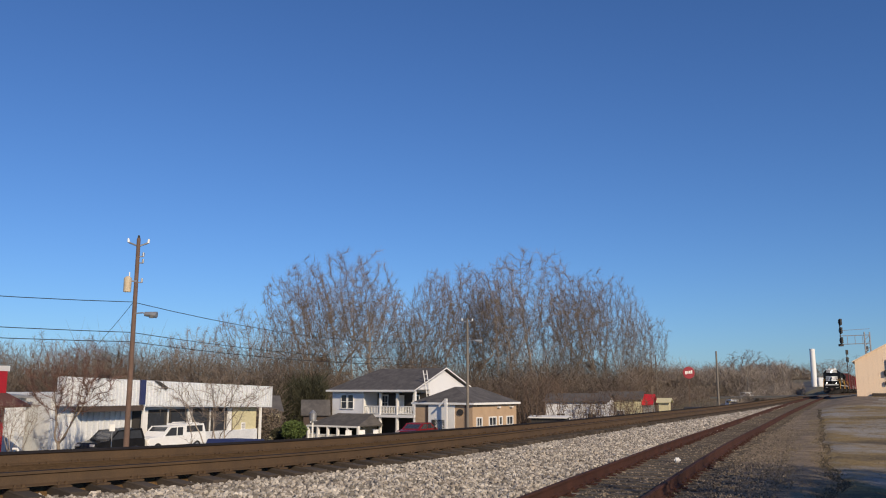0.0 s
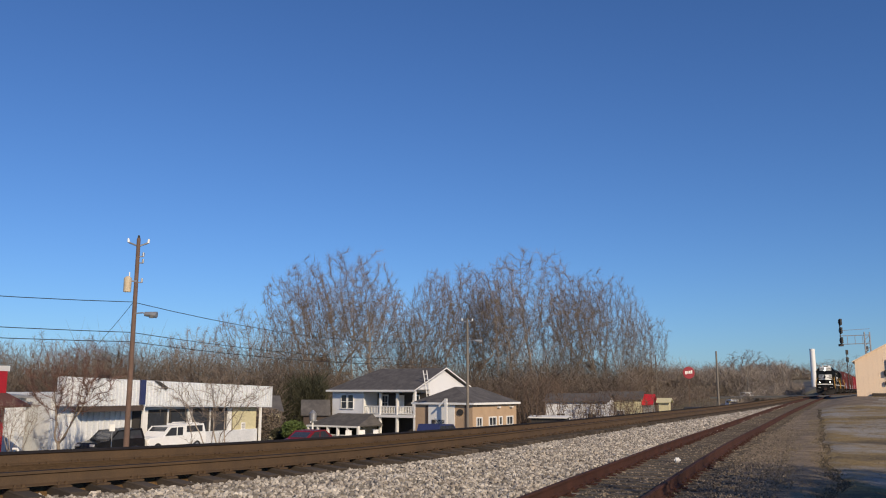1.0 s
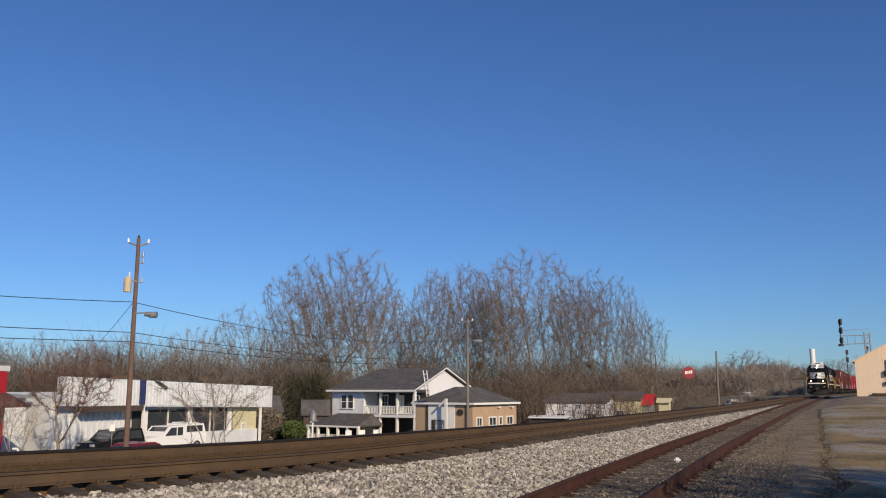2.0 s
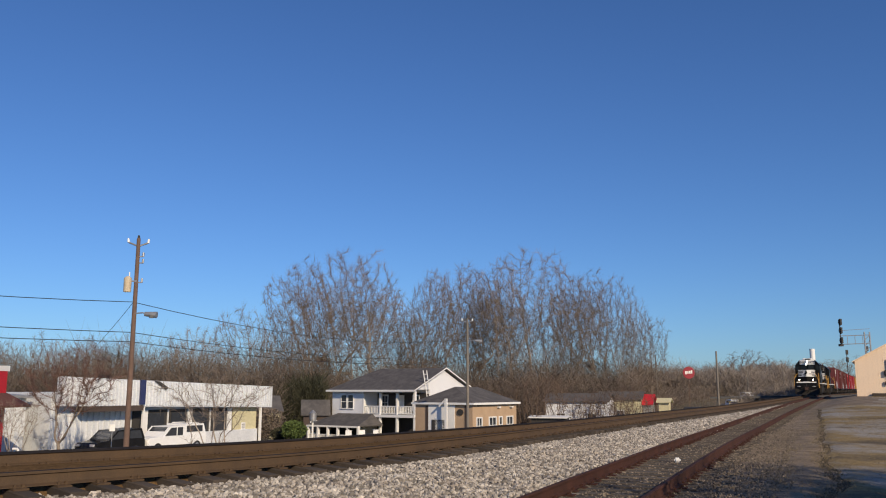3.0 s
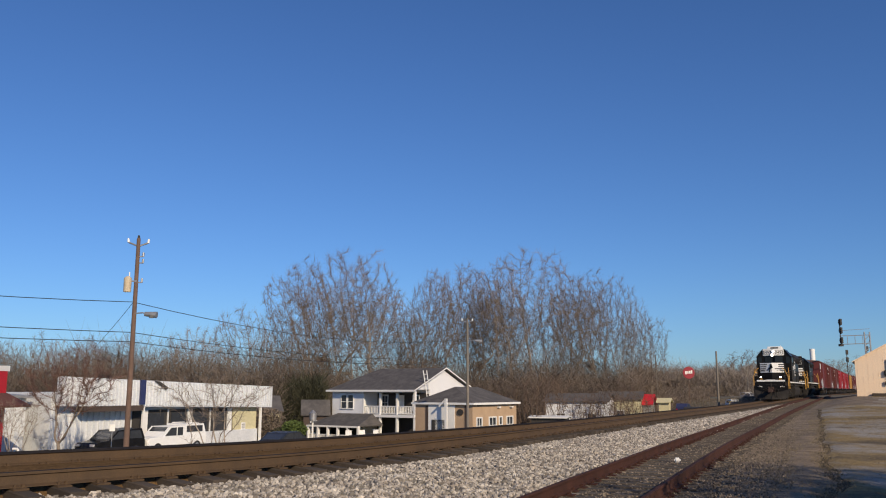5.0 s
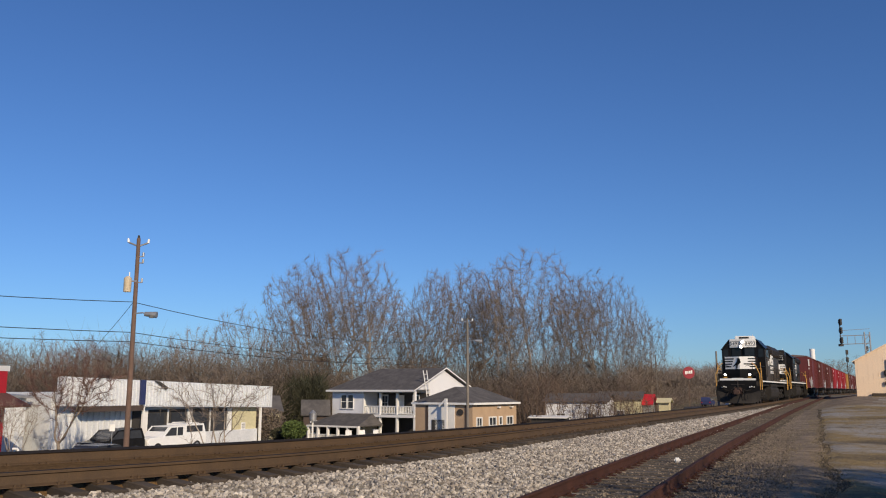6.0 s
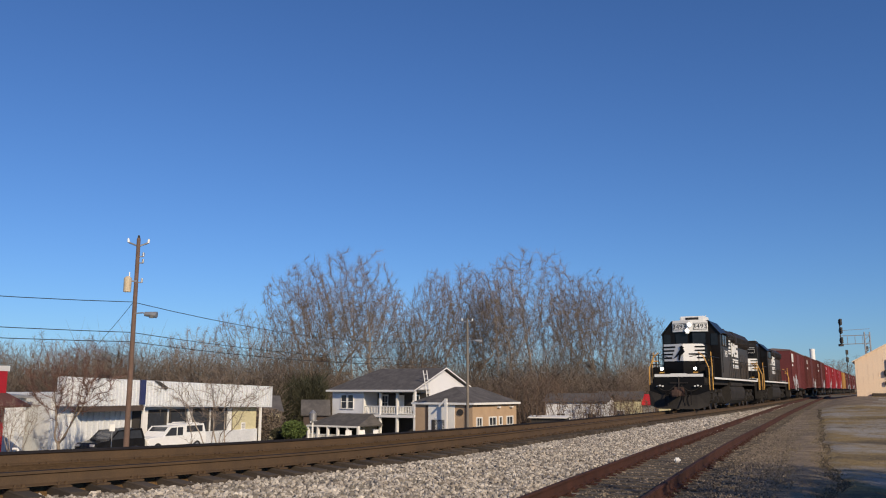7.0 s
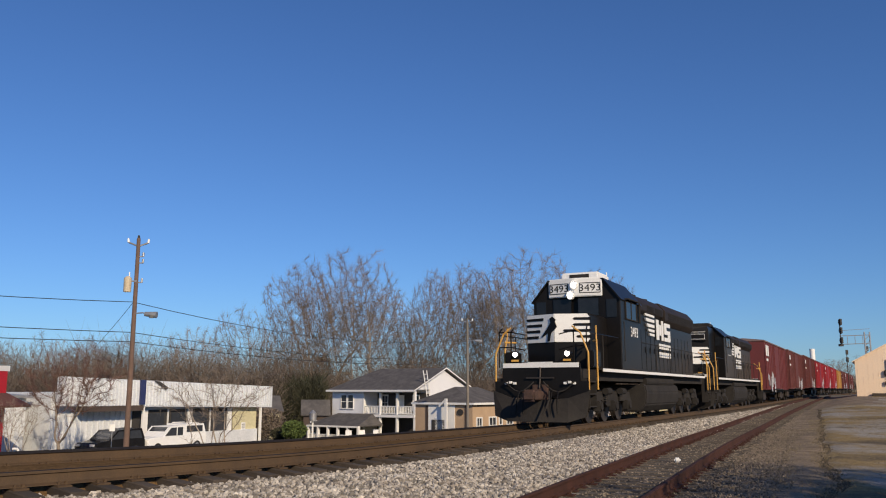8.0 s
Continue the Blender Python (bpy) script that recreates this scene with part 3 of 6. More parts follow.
        if sx > 0:
            bm = B()
            prism(bm, ((.557, 3.46), (.48, 3.46), (.557, 3.36)), -.034, -.018, "y", fm)
            part("nose_corner", bm, M_BLACK, L)
            bm = B()
            prism(bm, ((.557, 2.54), (.557, 2.64), (.48, 2.54)), -.034, -.018, "y", fm)
            part("nose_corner", bm, M_BLACK, L)
        else:
            bm = B()
            hx = ((.52, 3.36), (.40, 3.30), (.44, 3.18), (.30, 2.98), (.05, 2.72), (.16, 2.74), (.34, 2.86), (.30, 2.58), (.40, 2.58), (.46, 2.84), (.60, 2.94), (.70, 3.02), (.62, 3.20), (.66, 3.26))
            prism(bm, hx, -.05, -.034, "y", fm)
            part("nose_emblem", bm, M_BLACK, L, "dark emblem shape on the nose")
    yh = 1.12 if high else 3.22
    # cab
    bm = B()
    prof = ((-1.56, 1.72), (1.56, 1.72), (1.56, 3.98), (.98, 4.52), (-.98, 4.52), (-1.56, 3.98))
    prism(bm, prof, 3.5, 6.1, "y")
    bmesh.ops.bevel(bm, geom=list(bm.edges), offset=.03, segments=1, affect="EDGES")
    part("cab", bm, M_BLACK, L)
    bm = B()
    prism(bm, ((-1.62, 3.95), (-1.0, 4.56), (1.0, 4.56), (1.62, 3.95), (1.58, 3.93), (.98, 4.53), (-.98, 4.53), (-1.58, 3.93)), 3.42, 6.25, "y")
    part("cab_roof", bm, M_BLACK, L)
    for sx in (-1, 1):
        fm = Matrix.Translation((sx * .47, 1.36 if high else 3.40, -.42 if high else 0)) @ Matrix.Rotation(sx * .16, 4, "Z")
        bm = B()
        box(bm, (0, .06, 4.33), (.98, .22, .52), fm, bev=.02)
        nb = part("number_board", bm, M_BLACK if high else M_WHITE, L, "black number board" if high else "white number board above the windscreen")
        bm = B()
        for zz in (4.17, 4.44):
            box(bm, (sx * .08, -.056, zz), (.70, .012, .02), fm)
        for xx in (-.35, .35):
            box(bm, (sx * .08 + xx, -.056, 4.305), (.02, .012, .27), fm)
        part("board_frame", bm, M_WHITE if high else M_BLACK, nb)
        letters("road_number", number, .34, fm @ Matrix.Translation((sx * .08, -.056, 4.57 if high else 4.49)) @ Matrix.Rotation(math.pi / 2, 4, "X") @ Matrix.Diagonal((1.14, 1, 1, 1)), M_WHITE if high else M_BLACK, nb)
        if not high:
            bm = B()
            box(bm, (0, .03, 3.78), (.72, .04, .50), fm, bev=.02)
            part("windscreen", bm, M_GLASSD, L)
        bm = B()
        box(bm, (sx * 1.26, 3.49, 3.72), (.36, .03, .5))
        part("front_window", bm, M_GLASSD, L)
        for y0 in (4.15, 4.85):
            bm = B()
            box(bm, (sx * 1.565, y0 + .3, 3.72), (.03, .6, .50))
            part("side_window", bm, M_GLASSD, L)
        bm = B()
        box(bm, (sx * 1.585, 4.8, 3.44), (.05, 1.5, .04))
        box(bm, (sx * 1.62, 4.8, 4.0), (.16, 1.5, .03))
        for yy in (4.1, 4.8, 5.5):
            box(bm, (sx * 1.58, yy, 3.72), (.03, .05, .54))
        part("window_frame", bm, M_GRIME, L)
        bm = B()
        tube(bm, (sx * .06 - .05, yh, 4.25 + .14 * sx - .4 * high), (sx * .06 - .05, yh + .14, 4.25 + .14 * sx - .4 * high), .13, n=16)
        hl = part("headlight", bm, M_WHITE, L)
        bm = B()
        tube(bm, (sx * .06 - .05, yh - .02, 4.25 + .14 * sx - .4 * high), (sx * .06 - .05, yh + .002, 4.25 + .14 * sx - .4 * high), .075, n=16)
        part("lens", bm, lens, hl, "round lamp lens")
    bm = B()
    box(bm, (.1, 4.3, 4.66), (1.35, 1.3, .24), bev=.05)
    ac = part("roof_air_conditioner", bm, M_DUSTY if high else M_WHITE, L, "dark roof box" if high else "pale air-conditioner box on the cab roof")
    bm = B()
    box(bm, (.1, 3.64, 4.67), (.7, .02, .10))
    part("grille", bm, M_GRIME, ac)
    for sx in (-1, 1):
        bm = B()
        pipe(bm, ((sx * 1.59, 3.66, 2.0), (sx * 1.62, 3.66, 2.0), (sx * 1.62, 3.66, 3.3), (sx * 1.59, 3.66, 3.3)), .018)
        part("grab_iron", bm, M_GRIME, L)
        bm = B()
        box(bm, (sx * 1.60, 5.86, 3.7), (.06, .1, .62), bev=.02)
        part("side_mirror", bm, M_GRIME, L)
    bm = B()
    for k in range(3):
        tube(bm, (-.5 + .12 * k, 5.4, 4.66 + .05 * (k % 2)), (-.5 + .12 * k, 4.95 - .08 * k, 4.66 + .05 * (k % 2)), .03, .075, 10)
    box(bm, (-.38, 5.3, 4.6), (.4, .1, .1))
    part("horn", bm, M_GRIME, L)
    bm = B()
    pipe(bm, ((.5, 5.6, 4.5), (.5, 5.6, 4.95)), .02)
    part("antenna", bm, M_WHITE, L)
    letters("road_number", number, .50, on_side(1.575, 5.15, 3.02), M_WHITE, L)
    # long hood
    bm = B()
    prism(bm, ((-.95, 1.72), (.95, 1.72), (.95, 4.2), (.72, 4.45), (-.72, 4.45), (-.95, 4.2)), 6.1, 18.5, "y")
    part("long_hood", bm, M_BLACK, L)
    bm = B()
    prism(bm, ((-.96, 3.90), (.96, 3.90), (1.10, 3.99), (1.10, 4.22), (.82, 4.46), (-.82, 4.46), (-1.10, 4.22), (-1.10, 3.99)), 6.3, 11.9, "y")
    bmesh.ops.bevel(bm, geom=list(bm.edges), offset=.02, segments=1, affect="EDGES")
    part("dynamic_brake_housing", bm, M_DUSTY, L)
    bm = B()
    prism(bm, ((-.97, 3.72), (.97, 3.72), (1.13, 3.9), (1.13, 4.22), (.84, 4.5), (-.84, 4.5), (-1.13, 4.22), (-1.13, 3.9)), 12.1, 18.2, "y")
    bmesh.ops.bevel(bm, geom=list(bm.edges), offset=.02, segments=1, affect="EDGES")
    part("radiator_housing", bm, M_DUSTY, L)
    for y in (9.3, 11.2, 14.9, 16.3, 17.6):
        bm = B()
        tube(bm, (0, y, 4.46), (0, y, 4.58), .62, .58, 20)
        part("roof_fan", bm, M_GRIME, L)
    bm = B()
    box(bm, (0, 12.7, 4.5), (.5, .9, .25), bev=.03)
    part("exhaust_stack", bm, M_GRIME, L)
    for sx in (-1, 1):
        for k in range(16):
            bm = B()
            box(bm, (sx * .962, 6.55 + k * .745, 2.6), (.03, .69, 1.55), bev=.012)
            box(bm, (sx * .985, 6.55 + k * .745 + .25, 2.6), (.03, .03, .22))
            part("hood_door", bm, M_BLACK, L)
        for y0 in (9.0, 10.4):
            bm = B()
            for k in range(7):
                box(bm, (sx * 1.105, y0 + .6, 4.02 + k * .028), (.02, 1.1, .016))
            part("louvre", bm, M_GRIME, L)
        bm = B()
        for k in range(9):
            box(bm, (sx * 1.135, 15.4, 3.92 + k * .032), (.02, 5.4, .016))
        part("radiator_grille", bm, M_GRIME, L)
        # walkway handrail
        for k in range(8):
            bm = B()
            y = 1.6 + k * 2.36
            pipe(bm, ((sx * 1.48, y, 1.72), (sx * 1.48, y, 2.75)), .018, 6)
            part("stanchion", bm, M_GRIME, L)
        bm = B()
        pipe(bm, ((sx * 1.48, 6.2, 2.75), (sx * 1.48, 18.2, 2.75)), .018, 6)
        part("handrail", bm, M_GRIME, L)
        # emblem on the hood side: stripes and bars
        x = sx * 1.035
        bm = B()
        for k in range(5):
            a, b = 8.9 + k * .16, 10.5 - k * .02
            prism(bm, ((a, 3.98 - k * .17), (b, 3.98 - k * .17), (b, 3.88 - k * .17), (a + .1, 3.88 - k * .17)), x - sx * .06, x + .004 * sx, "x")
        part("hood_stripes", bm, M_WHITE, L, "white stripe emblem on the hood")
        bm = B()
        for a, b, c, d in ((10.8, 3.85, 11.2, 3.1), (11.3, 3.7, 11.6, 3.3), (11.7, 3.85, 12.0, 3.1), (12.2, 3.85, 13.3, 3.68), (12.2, 3.68, 12.6, 3.55), (12.2, 3.56, 13.3, 3.4), (12.9, 3.42, 13.3, 3.26), (12.2, 3.27, 13.3, 3.1)):
            box(bm, (x, (a + c) / 2, (b + d) / 2), (.03, c - a, b - d))
        part("hood_emblem", bm, M_WHITE, L, "white block emblem on the hood")
        for z in (2.85, 2.5):
            bm = B()
            for k in range(6):
                box(bm, (x - sx * .02, 11.4 + k * .36, z), (.03, .26, .22))
            part("lettering_bars", bm, M_WHITE, L)
    # tank and running gear
    bm = B()
    prism(bm, ((-1.38, 1.25), (-1.45, .95), (-1.38, .5), (-1.1, .24), (1.1, .24), (1.38, .5), (1.45, .95), (1.38, 1.25)), 7.1, 12.6, "y")
    bmesh.ops.bevel(bm, geom=list(bm.edges), offset=.05, segments=2, affect="EDGES")
    part("fuel_tank", bm, M_GRIME, L)
    for sx in (-1, 1):
        bm = B()
        tube(bm, (sx * 1.25, 7.4, 1.36), (sx * 1.25, 12.0, 1.36), .16, n=12)
        part("air_reservoir", bm, M_GRIME, L)
    loco_truck(L, 3.75)
    loco_truck(L, 16.0)
    # upper works stand a little taller over the nose
    for o in L.children_recursive:
        if o.type == "MESH" and o.name[:11] != "road_number":
            for v in o.data.vertices:
                if v.co.z > 3.5 and not high:
                    v.co.z = 3.5 + (v.co.z - 3.5) * 1.24
    return L


loco = build_loco("black six-axle diesel freight locomotive with white nose stripes, headlights on", M_HEADLAMP, 0, "3493")
second = build_loco("second black diesel locomotive with tall nose coupled behind", M_GLASSD, 1, "\u2013\u2013\u2013\u2013")
TRAIN += [(loco, 0.0), (second, 20.98)]


def car_truck(parent, yc):
    t = new("truck")
    t.parent = parent
    for dy in (-.88, .88):
        wheelset(t, yc + dy, .457)
    for sx in (-1, 1):
        bm = B()
        prism(bm, ((yc - 1.2, .4), (yc - 1.1, .6), (yc - .5, .85), (yc + .5, .85), (yc + 1.1, .6), (yc + 1.2, .4), (yc + .9, .42), (yc + .4, .28), (yc - .4, .28), (yc - .9, .42)), sx * 1.0 - .08, sx * 1.0 + .08, "x")
        part("side_frame", bm, M_STEEL, t)


def build_boxcar(red, label, seed, roof=4.85, marks=True, big=False):
    rnd = random.Random(seed)
    C = thing("boxcar", label, "freight car", group="boxcars of the train")
    bm = B()
    prism(bm, ((-1.45, 1.05), (1.45, 1.05), (1.45, roof - .15), (0, roof), (-1.45, roof - .15)), .75, 16.75, "y")
    part("body", bm, red, C)
    bm = B()
    prism(bm, ((-1.52, roof - .2), (1.52, roof - .2), (1.52, roof - .11), (0, roof + .05), (-1.52, roof - .11)), .7, 16.8, "y")
    part("roof", bm, M_ROOFCAR, C)
    bm = B()
    box(bm, (0, 8.75, .95), (2.2, 16.2, .26))
    box(bm, (0, 8.75, .85), (.5, 17.3, .3))
    part("underframe", bm, M_GRIME, C)
    for sx in (-1, 1):
        for k in range(15):
            y = .85 + k * 1.135
            if 7.2 < y < 10.2:
                continue
            bm = B()
            box(bm, (sx * 1.475, y, 2.9), (.06, .11, roof - 1.35))
            part("side_post", bm, red, C)
        bm = B()
        box(bm, (sx * 1.49, 8.75, 2.85), (.07, 3.0, roof - 1.45))
        d = part("sliding_door", bm, red, C)
        for k in range(5):
            bm = B()
            box(bm, (sx * 1.535, 8.75, 1.55 + k * .68), (.03, 2.85, .07))
            part("door_rib", bm, red, d)
        bm = B()
        box(bm, (sx * 1.53, 8.75, 1.06), (.08, 6.2, .09))
        part("door_track", bm, M_GRIME, C)
        for y in (1.0, 16.4):
            bm = B()
            for k in range(8):
                box(bm, (sx * 1.54, y, 1.2 + k * .42), (.03, .45, .03))
            for dy in (-.22, .22):
                box(bm, (sx * 1.53, y + dy, 2.6), (.03, .03, 3.1))
            part("ladder", bm, red, C)
        if marks:
            bm = B()
            for k in range(2):
                q = 1.6 if big else .8
                box(bm, (sx * 1.512, 2.0 + k * .62 * q, 4.0), (.012, .46 * q, .5 * q))
            for k in range(3):
                box(bm, (sx * 1.512, 1.9 + k * .38, 3.3), (.012, .3, .18))
            part("reporting_marks", bm, M_WHITE, C, "white marks")
            for k in range(12):
                bm = B()
                y, z = rnd.uniform(2.2, 6.8) if big else rnd.uniform(9.5, 14.5), rnd.uniform(1.3, 2.1)
                a, h, w = rnd.uniform(-.5, .5), rnd.uniform(.3, .9), rnd.uniform(.12, .4)
                pts = [(y - w, z - h * .5), (y + w * .6, z - h * .6), (y + w + a * .3, z + h * .4), (y - w * .3 + a * .4, z + h * .6)]
                prism(bm, pts, sx * 1.50, sx * (1.512 + .001 * k), "x")
                part("spray_paint", bm, M_SPRAY, C, "pale sprayed paint patch")
    for y, s in ((.0, -1), (17.5, 1)):
        bm = B()
        box(bm, (0, y - s * .25, .88), (.25, .7, .25), bev=.03)
        part("coupler", bm, M_STEEL, C)
    car_truck(C, 2.6)
    car_truck(C, 14.9)
    return C


M_ROOFCAR = material("car_roof", (0.16, 0.055, 0.045), 0.7, 0.1, (0.22, 0.2, 0.19), 0.8, 15)
M_SPRAY = material("sprayed_paint", (0.55, 0.55, 0.56), 0.7, 0, (0.30, 0.30, 0.34), 2.5, 14, amount=1.0)
M_BOXBROWN = material("boxcar_brown", (0.135, 0.03, 0.026), 0.75, 0, (0.09, 0.026, 0.022), 0.8, 12)
M_BOXTAN = material("boxcar_ochre", (0.45, 0.24, 0.06), 0.7, 0, (0.33, 0.18, 0.05), 0.8, 12)
car_a = build_boxcar(M_BOXRED, "oxide-red steel boxcar with sprayed paint and white marks", 1, 4.85, True, True)
car_b = build_boxcar(M_BOXBROWN, "brown-red steel boxcar with ribbed sides", 2, 4.8)
car_c = build_boxcar(M_BOXRED2, "bright red steel boxcar with white marks", 3, 4.7)
car_d = build_boxcar(M_BOXTAN, "plain ochre steel boxcar with ribbed sides", 4, 4.6, False)
order = [car_a, car_b, copy_thing(car_b, pose(0, 80, 0)), car_c, copy_thing(car_c, pose(0, 100, 0)), copy_thing(car_c, pose(0, 120, 0)), car_d, copy_thing(car_b, pose(0, 140, 0)), copy_thing(car_a, pose(0, 160, 0)), copy_thing(car_b, pose(0, 180, 0)), copy_thing(car_a, pose(0, 200, 0))]
for k, c in enumerate(order):
    TRAIN.append((c, 42.2 + 17.6 * k))

# ---- town beyond the embankment ----
M_METAL = material("white_metal_siding", (0.76, 0.77, 0.78), 0.5, 0.1, (0.62, 0.645, 0.67), 1.0, 10, amount=0.4)
M_SIDING = material("white_clapboard", (0.80, 0.80, 0.81), 0.7, 0, (0.72, 0.72, 0.74), 0.8, 10)
M_TAN = material("tan_stucco", (0.48, 0.34, 0.22), 0.85, 0, (0.40, 0.28, 0.18), 1.0, 18, 0.005)
M_SHINGLE = material("grey_shingles", (0.115, 0.105, 0.10), 0.9, 0, (0.07, 0.065, 0.063), 1.2, 12, 0.01, 0.8)
M_SHINGLE_BROWN = material("brown_shingles", (0.14, 0.055, 0.045), 0.9, 0, (0.09, 0.04, 0.035), 1.2, 12, 0.01)
# near-black for dark parts, and for shade painted into recesses
M_DARK = material("dark_recess", (0.03, 0.028, 0.028), 0.8, 0, (0.05, 0.045, 0.04), 1, 10)
M_CREAM = material("cream_wall", (0.62, 0.57, 0.36), 0.8, 0, (0.52, 0.47, 0.30), 0.8, 12)
M_BROWNBAND = material("brown_awning", (0.06, 0.042, 0.035), 0.8, 0, (0.07, 0.05, 0.04), 1, 12)
M_BLUE = material("dark_blue_paint", (0.02, 0.03, 0.10), 0.6, 0, (0.03, 0.04, 0.12), 1, 12)
M_RED = material("signal_red_paint", (0.48, 0.018, 0.03), 0.5, 0, (0.5, 0.02, 0.03), 1, 12)
M_SIGNRED = material("sign_red", (0.30, 0.012, 0.028), 0.6, 0, (0.26, 0.012, 0.024), 1, 12)
M_POLE = material("weathered_pole", (0.19, 0.115, 0.085), 0.9, 0, (0.12, 0.08, 0.06), 1.5, 25, 0.01)
M_POLE_GREY = material("grey_pole", (0.24, 0.21, 0.17), 0.9, 0, (0.16, 0.14, 0.12), 1.5, 25, 0.01)
M_GALV = material("galvanised_metal", (0.42, 0.42, 0.42), 0.5, 0.6, (0.30, 0.30, 0.31), 2, 15)
M_CAN = material("transformer_can", (0.62, 0.52, 0.36), 0.6, 0, (0.5, 0.4, 0.27), 2, 12)
M_WIRE = material("cable_black", (0.03, 0.03, 0.035), 0.7, 0)
M_GLASSB = material("window_glass", (0.035, 0.04, 0.05), 0.06, 0, (0.05, 0.055, 0.065), 1, 5, spec=0.8)
M_PEACH = material("peach_metal_siding", (0.87, 0.68, 0.49), 0.75, 0, (0.82, 0.63, 0.45), 0.6, 8, amount=0.25)
ALONG = -math.degrees(HEAD)


def slab(bm, pts, thick):
    """A sloping roof slab from a closed outline of 3D points, thickened downwards."""
    a = [bm.verts.new(p) for p in pts]
    b = [bm.verts.new(Vector(p) - Vector((0, 0, thick))) for p in pts]
    n = len(pts)
    bm.faces.new(a)
    bm.faces.new(b[::-1])
    for k in range(n):
        bm.faces.new((a[k], b[k], b[(k + 1) % n], a[(k + 1) % n]))


def window(parent, c, w, h, axis, bars=1, mat=None):
    """Framed sash window on a wall; axis 'x' lies in an x-z wall, 'y' in a y-z wall."""
    def bx(bm, dx, dz, sx, sz, d, t):
        if axis == "x":
            box(bm, (c[0] + dx, c[1] + d, c[2] + dz), (sx, t, sz))
        else:
            box(bm, (c[0] + d, c[1] + dx, c[2] + dz), (t, sx, sz))
    s = -1 if axis == "x" else 1
    bm = B()
    f = .10
    bx(bm, 0, h / 2 + f / 2, w + 2 * f, f, s * .03, .08)
    bx(bm, 0, -h / 2 - f / 2, w + 2 * f, f, s * .04, .10)
    for q in (-1, 1):
        bx(bm, q * (w / 2 + f / 2), 0, f, h, s * .03, .08)
    bx(bm, 0, 0, w, .05, s * .02, .06)
    for k in range(bars):
        bx(bm, (k + 1) * w / (bars + 1) - w / 2, 0, .05, h, s * .02, .06)
    o = part("window", bm, M_WHITE, parent, "white-framed window")
    bm = B()
    bx(bm, 0, 0, w, h, s * .004, .02)
    part("pane", bm, M_GLASSB, o)


def build_store():
    # long metal-clad shop parallel to the line
    S = thing("metal_shop", "long white corrugated-metal shop with fascia and dark awning", "shop", pose(-24.6, 53.8, -3.1, 0, 0, ALONG + 90))
    # local x runs along the front away from the camera side start, local -y faces the street
    L, E = 20.9, 19.7
    bm = B()
    box(bm, (E / 2, 7.1, 2.0), (E, 13.6, 4.0))
    part("body", bm, M_METAL, S)
    bm = B()
    for k in range(int(L / .45)):
        x = .2 + k * .45
        if x > 6.2:
            break
        box(bm, (x, .26, 1.6), (.10, .10, 3.2))
    part("wall_ribs", bm, M_METAL, S)
    # fascia, sagging towards the far end
    bm = B()
    prism(bm, ((0, 3.15), (L, 2.72), (L, 4.45), (0, 5.0)), -.55, -.15, "y")
    part("fascia", bm, M_METAL, S, "white ribbed metal fascia")
    bm = B()
    for k in range(int(L / .3)):
        x = .15 + k * .3
        box(bm, (x, -.585, 4.05 - x * .02), (.07, .09, 1.66 - x * .004))
    part("fascia_ribs", bm, M_METAL, S)
    bm = B()
    box(bm, (4.1, -.45, 2.92), (5.0, .7, .36))
    part("awning", bm, M_BROWNBAND, S, "dark brown awning")
    bm = B()
    box(bm, (6.6, -.62, 4.0), (.45, .14, 1.7))
    part("blue_panel", bm, M_BLUE, S, "dark blue panel on the fascia")
    bm = B()
    prism(bm, ((7.6, 4.78), (8.1, 4.76), (9.0, 4.3), (8.7, 4.15)), -.66, -.62, "y")
    part("lamp_bracket", bm, M_DARK, S)
    # glazed shop front; a near-black sheet on the wall paints its recess shade
    bm = B()
    box(bm, (11.7, .22, 1.4), (10.2, .12, 2.7))
    part("shop_front", bm, M_DARK, S, "dark sheet painting the shaded shop recess behind the glazing")
    for k in range(5):
        bm = B()
        x = 7.6 + k * 2.2
        box(bm, (x, .12, 1.4), (.08 if k % 2 else .5, .1, 2.7))
        part("mullion", bm, M_WHITE, S)
    for x in (8.7, 10.9, 13.1, 15.3):
        bm = B()
        box(bm, (x, .13, 1.55), (1.5, .03, 1.9))
        part("pane", bm, M_GLASSB, S)
    bm = B()
    box(bm, (18.2, .1, 1.45), (2.8, .12, 2.6))
    part("cream_panel", bm, M_CREAM, S, "cream wall panel")
    bm = B()
    box(bm, (16.4, -.05, .5), (6.4, .16, 1.0))
    part("low_wall", bm, M_METAL, S)
    for x in (6.95, 19.6):
        bm = B()
        box(bm, (x, -.4, 1.5), (.16, .16, 3.0))
        part("post", bm, M_WHITE, S)
    # sign with unreadable lettering
    bm = B()
    box(bm, (18.0, .02, 1.25), (.5, .03, .6))
    sg = part("small_sign", bm, M_WHITE, S)
    bm = B()
    for k in range(3):
        box(bm, (18.0, 0, 1.4 - k * .15), (.36, .02, .05))
    part("sign_bars", bm, M_DARK, sg)
    # lower wing at the near end
    A = thing("metal_shed", "low white metal shed with shallow pitched roof", "shed", pose(-28.2, 49.6, -3.1, 0, 0, ALONG + 90))
    bm = B()
    box(bm, (1.6, 6, 1.9), (6.2, 11, 3.8))
    part("wall", bm, M_METAL, A)
    bm = B()
    for k in range(14):
        box(bm, (-1.4 + k * .45, .48, 1.9), (.06, .05, 3.7))
    part("wall_ribs", bm, M_METAL, A)
    bm = B()
    slab(bm, ((-1.8, .1, 4.1), (4.9, .1, 3.8), (4.9, 12, 4.4), (-1.8, 12, 4.7)), .18)
